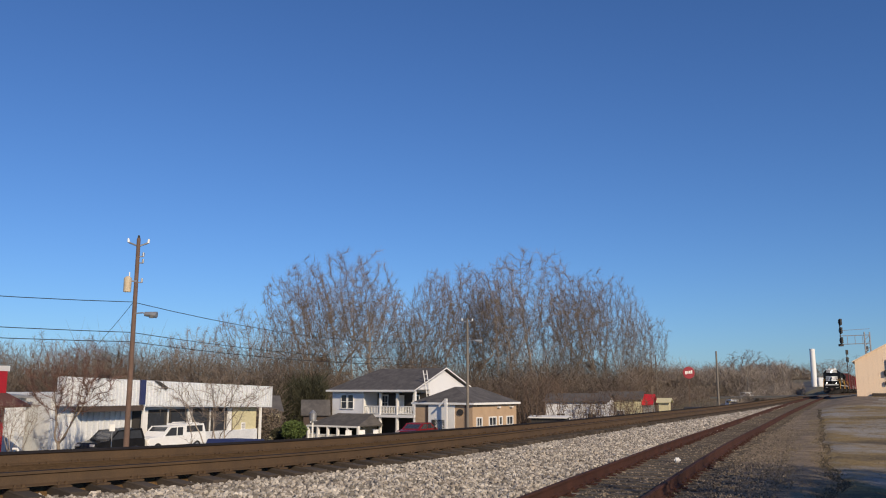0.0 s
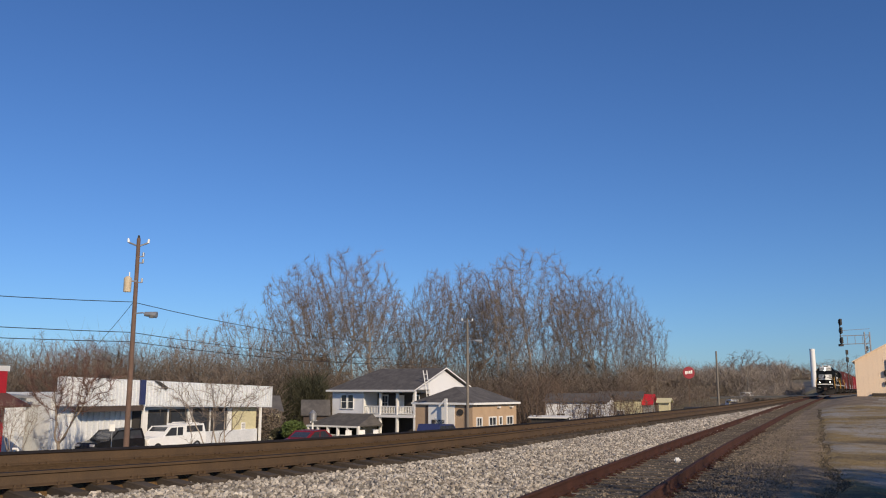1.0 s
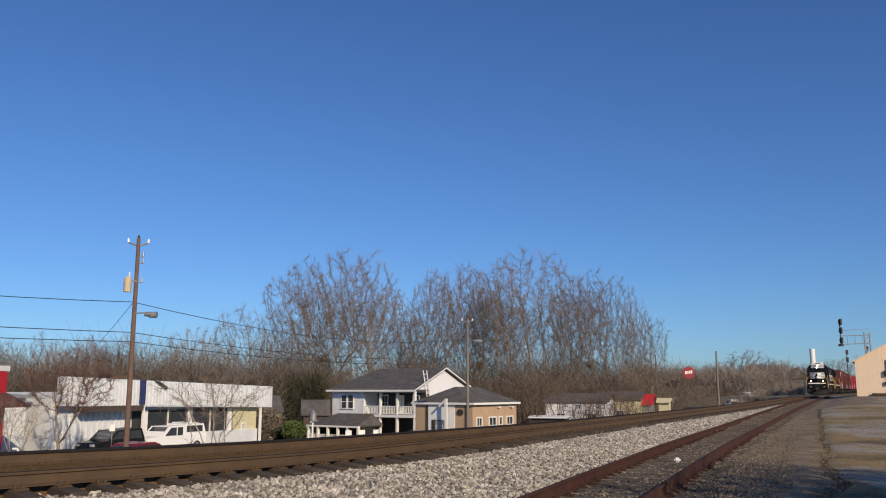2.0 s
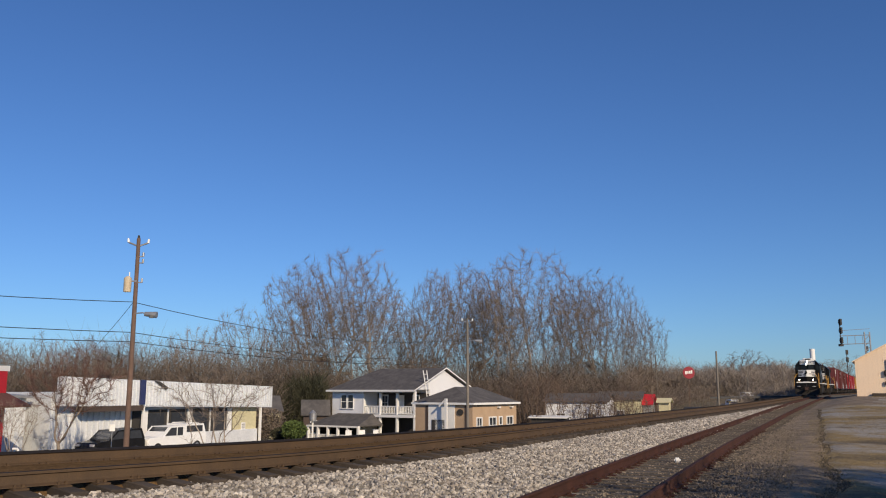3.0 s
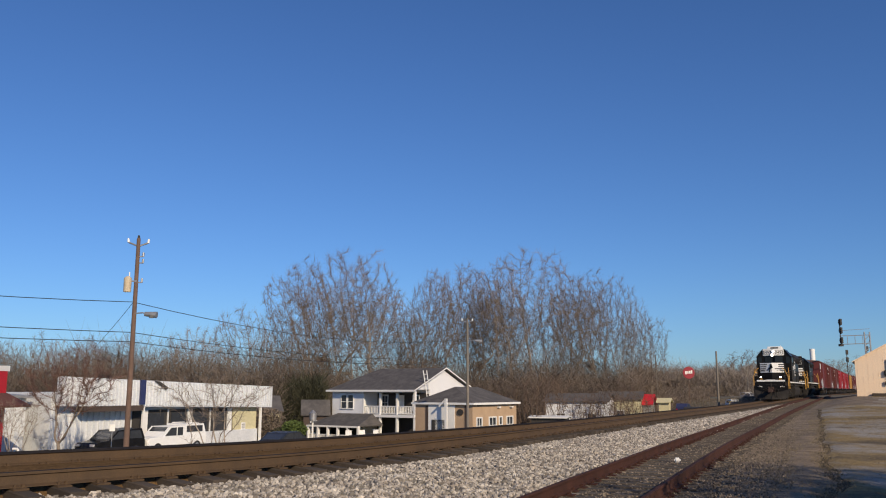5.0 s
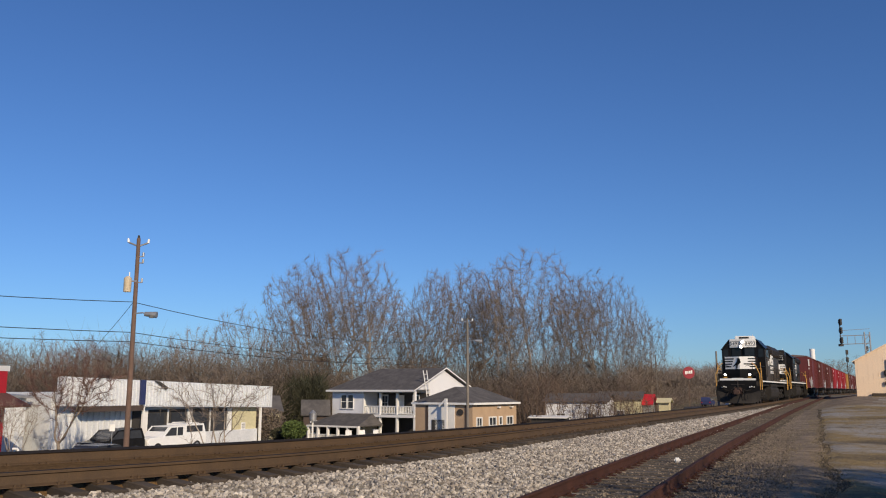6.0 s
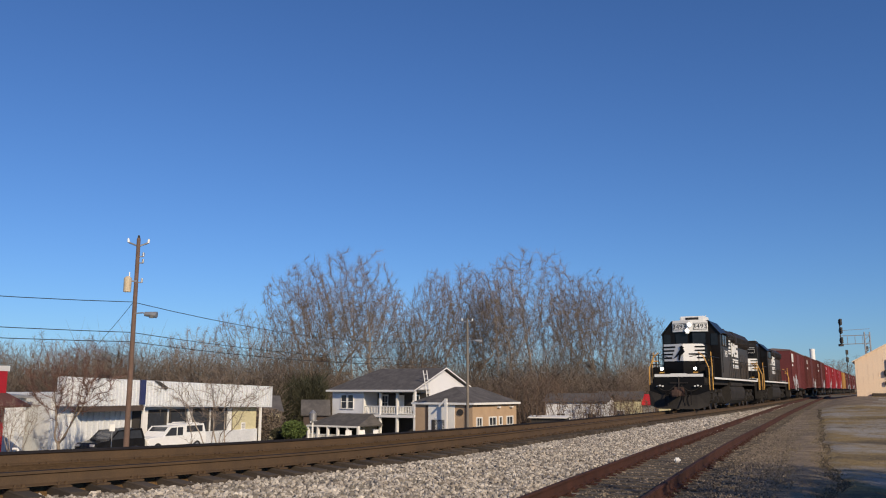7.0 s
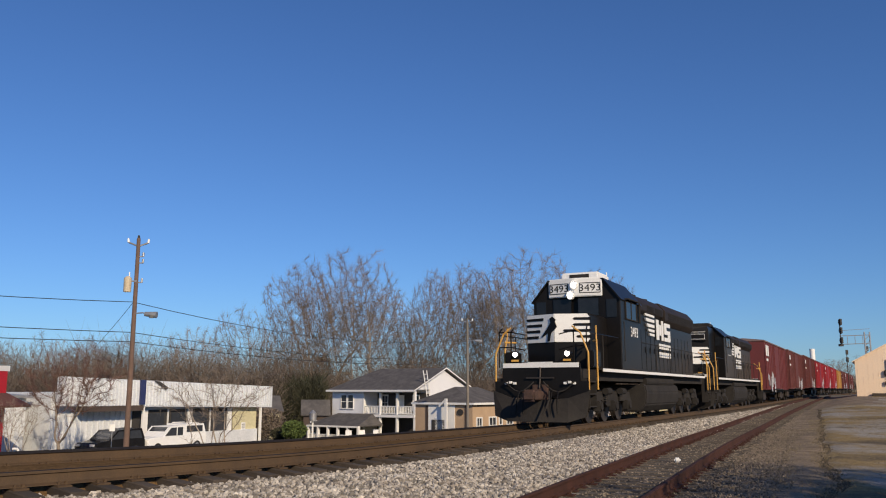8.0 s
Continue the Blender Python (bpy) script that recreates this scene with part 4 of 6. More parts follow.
    part("roof", bm, M_GALV, A)


build_store()


def build_canopy():
    K = thing("red_kiosk", "bright red kiosk with brown shingle skirt roof", "kiosk", pose(-25.65, 45.0, -3.1, 0, 0, -8))
    bm = B()
    box(bm, (-1.45, 1.6, 2.6), (3.9, 3, 5.2))
    part("wall", bm, M_RED, K)
    bm = B()
    box(bm, (-1.5, 1.6, 5.35), (4.05, 3.3, .3))
    part("parapet", bm, M_WHITE, K)
    bm = B()
    slab(bm, ((-4, .4, 4.15), (.25, .4, 4.15), (1.5, -.9, 3.3), (-4, -.9, 3.3)), .12)
    slab(bm, ((.25, .4, 4.15), (.25, 3, 4.15), (1.5, 4, 3.3), (1.5, -.9, 3.3)), .12)
    part("skirt_roof", bm, M_SHINGLE_BROWN, K, "brown shingle skirt roof")
    bm = B()
    box(bm, (-1.25, -.9, 3.15), (5.5, .08, .16))
    part("gutter", bm, M_WHITE, K)
    for x, mat in ((.32, M_RED),):
        bm = B()
        box(bm, (x, .05, 1.55), (.36, .12, 3.1))
        part("corner_post", bm, mat, K)


def car_body(C, paint, style):
    """Vehicle along local y, front towards -y, wheels on z=0."""
    if style == "suv":
        Lc, Wd = 4.6, 1.85
        low = ((0, .35), (0, .75), (.15, .95), (1.25, 1.08), (Lc - .05, 1.1), (Lc, .4))
        cab = ((1.15, 1.05), (2.0, 1.66), (4.2, 1.74), (4.55, 1.08))
        glass = ((1.45, 1.12), (2.08, 1.58), (4.05, 1.62), (4.3, 1.12))
    elif style == "pickup":
        Lc, Wd = 5.4, 1.9
        low = ((0, .4), (0, .8), (.1, 1.0), (1.35, 1.08), (Lc, 1.08), (Lc, .45))
        cab = ((1.25, 1.05), (1.95, 1.72), (3.25, 1.74), (3.3, 1.25), (3.35, 1.85), (5.1, 1.83), (5.38, 1.08))
        glass = ((1.5, 1.10), (2.03, 1.63), (3.12, 1.65), (3.12, 1.10))
    else:
        Lc, Wd = 4.5, 1.78
        low = ((0, .3), (0, .62), (.12, .78), (1.2, .90), (3.9, .95), (Lc - .05, .9), (Lc, .35))
        cab = ((1.1, .88), (1.95, 1.38), (3.2, 1.42), (4.1, .93))
        glass = ((1.4, .93), (2.0, 1.31), (3.15, 1.34), (3.8, .95))
    h = Wd / 2
    bm = B()
    prism(bm, low, -h, h, "x")
    bmesh.ops.bevel(bm, geom=list(bm.edges), offset=.06, segments=2, affect="EDGES")
    part("body", bm, paint, C)
    bm = B()
    n = len(cab)
    a = [bm.verts.new((-h + .06, y, z)) for y, z in cab]
    b = [bm.verts.new((h - .06, y, z)) for y, z in cab]
    bm.faces.new(a)
    bm.faces.new(b[::-1])
    for k in range(n):
        bm.faces.new((a[k], b[k], b[(k + 1) % n], a[(k + 1) % n]))
    part("cabin", bm, paint, C)
    for sx in (-1, 1):
        mid = (glass[1][0] + glass[2][0]) / 2
        for lo, hi in ((0, 1), (1, 0)):
            bm = B()
            pts = ((glass[0][0], glass[0][1]), (glass[1][0], glass[1][1]), (mid - .05, (glass[1][1] + glass[2][1]) / 2), (mid - .05, glass[0][1])) if lo == 0 else ((mid + .05, glass[0][1]), (mid + .05, (glass[1][1] + glass[2][1]) / 2), glass[2], glass[3])
            va = [bm.verts.new((sx * (h - .045), y, z)) for y, z in pts]
            vb = [bm.verts.new(v.co - Vector((sx * .03, 0, 0))) for v in va]
            bm.faces.new(va)
            bm.faces.new(vb[::-1])
            for k in range(4):
                bm.faces.new((va[k], vb[k], vb[(k + 1) % 4], va[(k + 1) % 4]))
            part("side_window", bm, M_GLASSB, C)
        if style == "pickup":
            bm = B()
            box(bm, (sx * (h - .05), 4.22, 1.50), (.05, 1.5, .42))
            part("shell_window", bm, M_GLASSB, C)
            bm = B()
            box(bm, (sx * (h - .3), 4.2, 1.90), (.05, 1.2, .05))
            part("roof_rack", bm, M_WHITE, C)
        for y in (.85, Lc - .95):
            bm = B()
            tube(bm, (sx * (h - .2), y, .34), (sx * (h + .02), y, .34), .34, n=20)
            w = part("wheel", bm, M_TYRE, C)
            bm = B()
            tube(bm, (sx * (h + .02), y, .34), (sx * (h + .035), y, .34), .21, .18, 16)
            part("rim", bm, M_GALV, w)
        bm = B()
        box(bm, (sx * (h - .3), .02, .68 if style == "hatch" else .82), (.36, .08, .14))
        part("headlight", bm, M_WHITE, C)
        bm = B()
        box(bm, (sx * (h - .2), Lc - .01, .8), (.2, .06, .2))
        part("tail_light", bm, M_RED, C)
    bm = B()
    slab(bm, ((-h + .2, cab[0][0] + .12, cab[0][1] + .10), (h - .2, cab[0][0] + .12, cab[0][1] + .10), (h - .25, cab[1][0] - .06, cab[1][1] - .04), (-h + .25, cab[1][0] - .06, cab[1][1] - .04)), .03)
    part("windscreen", bm, M_GLASSB, C)
    return C


M_TYRE = material("tyre_rubber", (0.02, 0.02, 0.02), 0.9, 0)
M_CARBLACK = material("car_black", (0.008, 0.008, 0.010), 0.2, 0.0, (0.016, 0.016, 0.018), 1, 5)
M_CARWHITE = material("car_white", (0.86, 0.86, 0.85), 0.3, 0.0, (0.83, 0.83, 0.82), 1, 5, amount=.12)
M_CARRED = material("car_red", (0.17, 0.012, 0.018), 0.25, 0.0, (0.22, 0.015, 0.02), 1, 5)
M_CARGREY = material("car_dark_grey", (0.04, 0.045, 0.055), 0.25, 0.2, (0.035, 0.04, 0.05), 1, 5)
build_canopy()
suv = thing("black_suv", "black sport utility vehicle parked before the metal shop", "car", pose(-21.8, 52.15, -3.1, 0, 0, ALONG))
suv.scale = (1, .86, 1)
car_body(suv, M_CARBLACK, "suv")
truck = thing("pickup_truck", "white pickup truck with camper shell parked by the shop", "pickup", pose(-20.1, 56.4, -3.1, 0, 0, ALONG))
car_body(truck, M_CARWHITE, "pickup")


def build_house_a():
    H = thing("two_storey_house", "white two-storey house with grey roof and double balcony", "house", pose(-2.9, 88.0, -4.3, 0, 0, -35))
    H.scale = (.82, 1.25, 1)
    bm = B()
    box(bm, (-11.3, 4.1, 2.7), (5.4, 8.2, 5.4))
    box(bm, (-4.3, 5.1, 2.7), (8.6, 6.2, 5.4))
    part("wall", bm, M_SIDING, H)
    # gable end
    bm = B()
    prism(bm, ((-.1, 5.4), (8.3, 5.4), (4.1, 7.5)), -.12, 0.0, "x")
    part("gable", bm, M_SIDING, H)
    bm = B()
    slab(bm, ((-14.5, -.5, 5.35), (.5, -.5, 5.35), (.5, 4.1, 7.75), (-11.0, 4.1, 7.75)), .14)
    slab(bm, ((.5, 8.7, 5.35), (-14.5, 8.7, 5.35), (-11.0, 4.1, 7.75), (.5, 4.1, 7.75)), .14)
    slab(bm, ((-14.5, 8.7, 5.35), (-14.5, -.5, 5.35), (-11.0, 4.1, 7.75)), .14)
    part("roof", bm, M_SHINGLE, H, "dark grey shingle roof")
    bm = B()
    box(bm, (-7, -.52, 5.28), (15.0, .06, .2))
    part("fascia_board", bm, M_WHITE, H)
    for y0, s in ((0, 1), (8.2, -1)):
        bm = B()
        slab(bm, ((.52, y0 - s * .5, 5.38), (.56, y0 - s * .5, 5.38), (.56, 4.1, 7.78), (.52, 4.1, 7.78)), .12)
        part("barge_board", bm, M_WHITE, H)
    # balcony deck, posts and railings
    bm = B()
    box(bm, (-4.3, .95, 2.65), (8.6, 2.1, .28))
    part("balcony_deck", bm, M_WHITE, H)
    for k in range(4):
        x = -8.5 + k * 2.8
        bm = B()
        box(bm, (x, .08, 2.65), (.24, .24, 5.3))
        part("post", bm, M_WHITE, H)
    for k in range(3):
        x0 = -8.4 + k * 2.8
        bm = B()
        box(bm, (x0 + 1.3, .05, 3.65), (2.6, .07, .09))
        box(bm, (x0 + 1.3, .05, 2.92), (2.6, .07, .07))
        r = part("railing", bm, M_WHITE, H)
        for j in range(10):
            bm = B()
            box(bm, (x0 + .15 + j * .26, .05, 3.28), (.09, .05, .68))
            part("baluster", bm, M_WHITE, r)
    # near-black sheets over the white wall put the balcony's shade into colour
    bm = B()
    box(bm, (-4.3, 1.98, 3.9), (8.5, .05, 2.3))
    part("upper_porch_wall", bm, M_DARK, H, "dark sheet painting the shade on the porch wall")
    bm = B()
    box(bm, (-4.3, 1.98, 1.25), (8.5, .05, 2.4))
    part("lower_porch_wall", bm, M_DARK, H)
    for x in (-7.2, -2.0):
        window(H, (x, 1.93, 4.0), .9, 1.5, "x")
    bm = B()
    box(bm, (-4.5, 1.93, 3.8), (1.0, .06, 2.0))
    part("door", bm, M_WHITE, H)
    window(H, (-11.9, 0, 4.1), .9, 1.4, "x", 0)
    window(H, (-10.7, 0, 4.1), .9, 1.4, "x", 0)
    window(H, (0.0, 4.1, 4.2), .9, 1.3, "y")
    # satellite mast and ladder frame on the gable
    bm = B()
    for q in (0, .5):
        pipe(bm, ((.35, 1.6 + q, 3.6), (.35, .8 + q, 7.4)), .05)
    for k in range(7):
        z = 4.0 + k * .5
        y = 1.6 - (z - 3.6) * .21
        pipe(bm, ((.35, y, z), (.35, y + .5, z)), .03)
    part("ladder", bm, M_WHITE, H, "white ladder against the gable")
    # ground floor porch
    bm = B()
    slab(bm, ((-13.95, -3.2, 1.75), (-5.15, -3.2, 1.75), (-6.75, 0, 2.85), (-12.95, 0, 2.85)), .12)
    slab(bm, ((-5.15, -3.2, 1.75), (-5.15, 0, 1.75), (-6.75, 0, 2.85)), .12)
    slab(bm, ((-13.95, 0, 1.75), (-13.95, -3.2, 1.75), (-12.95, 0, 2.85)), .12)
    part("porch_roof", bm, M_SHINGLE, H, "grey shingle porch roof")
    bm = B()
    box(bm, (-9.55, -3.2, 1.62), (8.8, .1, .18))
    part("porch_beam", bm, M_WHITE, H)
    for k in range(6):
        bm = B()
        box(bm, (-13.75 + k * 1.7, -3.1, .85), (.24, .24, 1.7))
        part("porch_post", bm, M_WHITE, H)
    for k in range(5):
        bm = B()
        box(bm, (-12.9 + k * 1.7, -3.1, .75), (1.4, .07, .08))
        for j in range(7):
            box(bm, (-13.5 + k * 1.7 + j * .2, -3.1, .4), (.07, .05, .7))
        part("porch_railing", bm, M_WHITE, H)
    # dark sheet on the wall paints the shade under the porch roof
    bm = B()
    box(bm, (-11.3, -.06, 1.0), (5.2, .1, 1.7))
    part("porch_shade_wall", bm, M_DARK, H)


def build_house_b():
    H = thing("tan_house", "low tan stucco house with grey hip roof and white windows", "house", pose(2.6, 75.0, -3.7, 0, 0, -35))
    H.scale = (1.21, .87, 1)
    # left face along -x, right face along +y
    bm = B()
    box(bm, (-2.6, 4.4, 1.8), (5.2, 8.8, 3.6))
    part("wall", bm, M_TAN, H)
    bm = B()
    e = .25
    z0, z1 = 3.62, 5.05
    slab(bm, ((-5.2 - e, -e, z0), (e, -e, z0), (-2.6, 2.2, z1)), .12)
    slab(bm, ((e, -e, z0), (e, 8.8 + e, z0), (-2.6, 6.6, z1), (-2.6, 2.2, z1)), .12)
    slab(bm, ((e, 8.8 + e, z0), (-5.2 - e, 8.8 + e, z0), (-2.6, 6.6, z1)), .12)
    slab(bm, ((-5.2 - e, 8.8 + e, z0), (-5.2 - e, -e, z0), (-2.6, 2.2, z1), (-2.6, 6.6, z1)), .12)
    part("roof", bm, M_SHINGLE, H, "dark grey hip roof")
    bm = B()
    box(bm, (-2.6, -e - .02, 3.55), (5.2 + 2 * e, .06, .18))
    box(bm, (e + .02, 4.4, 3.55), (.06, 8.8 + 2 * e, .18))
    part("eaves_board", bm, M_WHITE, H)
    # white gabled entrance
    bm = B()
    prism(bm, ((-1.2, 0), (1.2, 0), (1.2, 3.4), (-1.2, 3.4)), -.06, .01, "y", Matrix.Translation((-2.75, 0, 0)))
    part("entrance_panel", bm, M_WHITE, H, "white entrance surround")
    bm = B()
    box(bm, (-2.9, -.08, 1.05), (1.45, .04, 2.1))
    part("door", bm, M_DARK, H)
    bm = B()
    for k in range(7):
        for sgn in (-1, 1):
            m = Matrix.Translation((-2.9, -.115, .55 + k * .22)) @ Matrix.Rotation(sgn * .8, 4, "Y")
            box(bm, (0, 0, 0), (1.1, .02, .045), m)
    part("door_lattice", bm, M_WHITE, H)
    bm = B()
    slab(bm, ((-2.6, -.83, 3.4), (-2.0, -.83, 4.0), (-2.0, -.67, 4.0), (-2.6, -.67, 3.4)), .16)
    part("post_bracket", bm, M_WHITE, H)
    bm = B()
    box(bm, (-1.98, -.75, 2.0), (.2, .16, 4.0))
    part("porch_post", bm, M_WHITE, H)
    bm = B()
    tube(bm, (-1.05, -.02, 2.8), (-1.05, -.1, 2.8), .28, n=18)
    part("wall_plaque", bm, M_DARK, H)
    for x in (-4.05, -.5):
        bm = B()
        box(bm, (x, -.02, 1.7), (.3, .06, 3.3))
        part("pilaster", bm, M_BROWNBAND, H)
    for y, w in ((1.2, .9), (3.8, 1.3), (5.4, .5), (7.3, 1.2)):
        window(H, (0, y, 1.6), w, 1.35, "y", 1 if w > .6 else 0)
    for y in (4.9, 7.5):
        bm = B()
        box(bm, (.12, y, 3.2), (.2, .4, .1))
        part("wall_lamp", bm, M_WHITE, H)


build_house_a()
build_house_b()


def small_building(name, label, x, y, z, rz, w, d, h, wall, roof, rise=0.8, cat="building"):
    H = thing(name, label, cat, pose(x, y, z, 0, 0, rz))
    bm = B()
    box(bm, (0, d / 2, h / 2), (w, d, h))
    for s in (-1, 1):
        prism(bm, ((0, h), (d, h), (d / 2, h + rise)), s * (w / 2 - .06) - .06, s * (w / 2 - .06) + .06, "x")
    part("wall", bm, wall, H)
    bm = B()
    o = .3
    slab(bm, ((-w / 2 - o, -o, h), (w / 2 + o, -o, h), (w / 2 + o, d / 2, h + rise + .1), (-w / 2 - o, d / 2, h + rise + .1)), .1)
    slab(bm, ((w / 2 + o, d + o, h), (-w / 2 - o, d + o, h), (-w / 2 - o, d / 2, h + rise + .1), (w / 2 + o, d / 2, h + rise + .1)), .1)
    part("roof", bm, roof, H)
    n = max(1, int(w / 2.6))
    for k in range(n):
        window(H, (-w / 2 + (k + .5) * w / n, 0, h * .5), .9, 1.2, "x")
    return H


small_building("white_cottage", "small white cottage half hidden by bare shrubs", 15.0, 96, -4.2, -20, 7.0, 5, 4.0, M_SIDING, M_SHINGLE)
small_building("yellow_cottage", "pale yellow cottage behind bare shrubs", 21.4, 103, -4.0, -20, 5.0, 4, 4.0, M_CREAM, M_SHINGLE)
small_building("cream_house", "cream house behind bushes beside the shop", -18.3, 84, -4.0, 20, 4.5, 5, 3.0, M_CREAM, M_SHINGLE, 1.4)
small_building("grey_shed", "weathered grey shed with steep dark roof", -13.9, 93, -4.2, 10, 2.6, 3, 2.6, M_BROWNBAND, M_SHINGLE, 1.5)
small_building("carport", "low carport with white beam beside the tan house", 10.4, 84.5, -3.9, -20, 3.4, 2, 2.3, M_DARK, M_WHITE, 0.05)
small_building("red_stand", "small red-roofed drive-in food stand", 23.6, 103.5, -4.15, -25, 3.4, 2.5, 3.5, M_GALV, M_RED, 1.1)
small_building("yellow_stand", "small yellow stand near the road", 27.0, 104, -4.1, -25, 1.2, 1.2, 3.7, M_CREAM, M_CREAM, 0.4)


def build_depot():
    # peach metal shed with its gable towards the line
    D = thing("peach_metal_shed", "peach corrugated-metal shed with white eaves and dark door", "shed", pose(44.9, 92.0, 0.30, 0, 0, ALONG))
    bm = B()
    prism(bm, ((0, 0), (12.4, 0), (12.4, 3.9), (6.2, 7.2), (0, 3.9)), 0, 16, "y")
    part("wall", bm, M_PEACH, D)
    bm = B()
    for k in range(24):
        x = .26 + k * .5
        h = 3.85 + (min(x, 12.4 - x)) * 3.3 / 6.2
        box(bm, (x, -.004, h / 2), (.05, .014, h))
    part("wall_ribs", bm, M_PEACH, D)
    bm = B()
    slab(bm, ((-.25, -.2, 3.85), (6.2, -.2, 7.30), (6.2, 16.2, 7.30), (-.25, 16.2, 3.85)), .1)
    slab(bm, ((6.2, -.2, 7.30), (12.65, -.2, 3.85), (12.65, 16.2, 3.85), (6.2, 16.2, 7.30)), .1)
    part("roof", bm, M_PEACH, D)
    bm = B()
    box(bm, (3.6, -.1, 2.0), (1.1, .12, 4.0), bev=.02)
    part("door", bm, M_DARK, D, "dark open doorway")
    bm = B()
    box(bm, (2.95, -.2, 2.55), (.35, .2, .7), bev=.08)
    box(bm, (2.95, -.2, 1.5), (.3, .2, .5), bev=.08)
    part("door_gear", bm, M_DARK, D)
    # dark block along the wall foot, added to stand for the shade there
    bm = B()
    box(bm, (2.3, -.3, .22), (1.7, .4, .4), bev=.04)
    part("loading_step", bm, M_TIE, D)


build_depot()

# ---- winter trees ----
M_BARK = material("grey_bark", (0.29, 0.23, 0.178), 0.95, 0, (0.17, 0.135, 0.105), 1.5, 20, 0.0)
M_BARK_PALE = material("pale_bark", (0.44, 0.38, 0.31), 0.95, 0, (0.26, 0.215, 0.17), 1.2, 20, 0.0)
M_BARK_BROWN = material("brown_twigs", (0.17, 0.115, 0.085), 0.95, 0, (0.12, 0.085, 0.06), 1.5, 20, 0.0)
M_TWIG = material("grey_brown_twigs", (0.23, 0.176, 0.137), 0.95, 0, (0.155, 0.12, 0.094), 1.5, 20, 0.0, spec=0.1)
M_TWIG_GREY = material("pale_grey_twigs", (0.30, 0.24, 0.195), 0.95, 0, (0.20, 0.16, 0.13), 1.5, 20, 0.0, spec=0.1)
M_TWIG_RED = material("reddish_twigs", (0.22, 0.13, 0.105), 0.95, 0, (0.14, 0.09, 0.072), 1.5, 20, 0.0, spec=0.1)
M_BRUSH = material("dry_brush", (0.20, 0.155, 0.12), 0.95, 0, (0.125, 0.098, 0.077), 0.15, 6, 0.0, 0.9, vary=-0.4)
# far brush: M_BRUSH paled and greyed, distance haze painted into the twigs
M_BRUSH_HAZE = material("grey_brush", (0.33, 0.275, 0.225), 0.95, 0, (0.20, 0.165, 0.135), 0.15, 6, 0.0, 0.9, vary=-0.4)
M_GRASS = material("dry_grass_blades", (0.30, 0.23, 0.12), 0.95, 0, (0.18, 0.14, 0.07), 1, 8, vary=-0.4)
M_EVERGREEN = material("evergreen", (0.060, 0.060, 0.032), 0.9, 0, (0.042, 0.042, 0.024), 0.5, 6, vary=-0.4)
M_BUSH = material("green_bush", (0.12, 0.17, 0.035), 0.9, 0, (0.07, 0.10, 0.03), 0.8, 8, vary=-0.4)


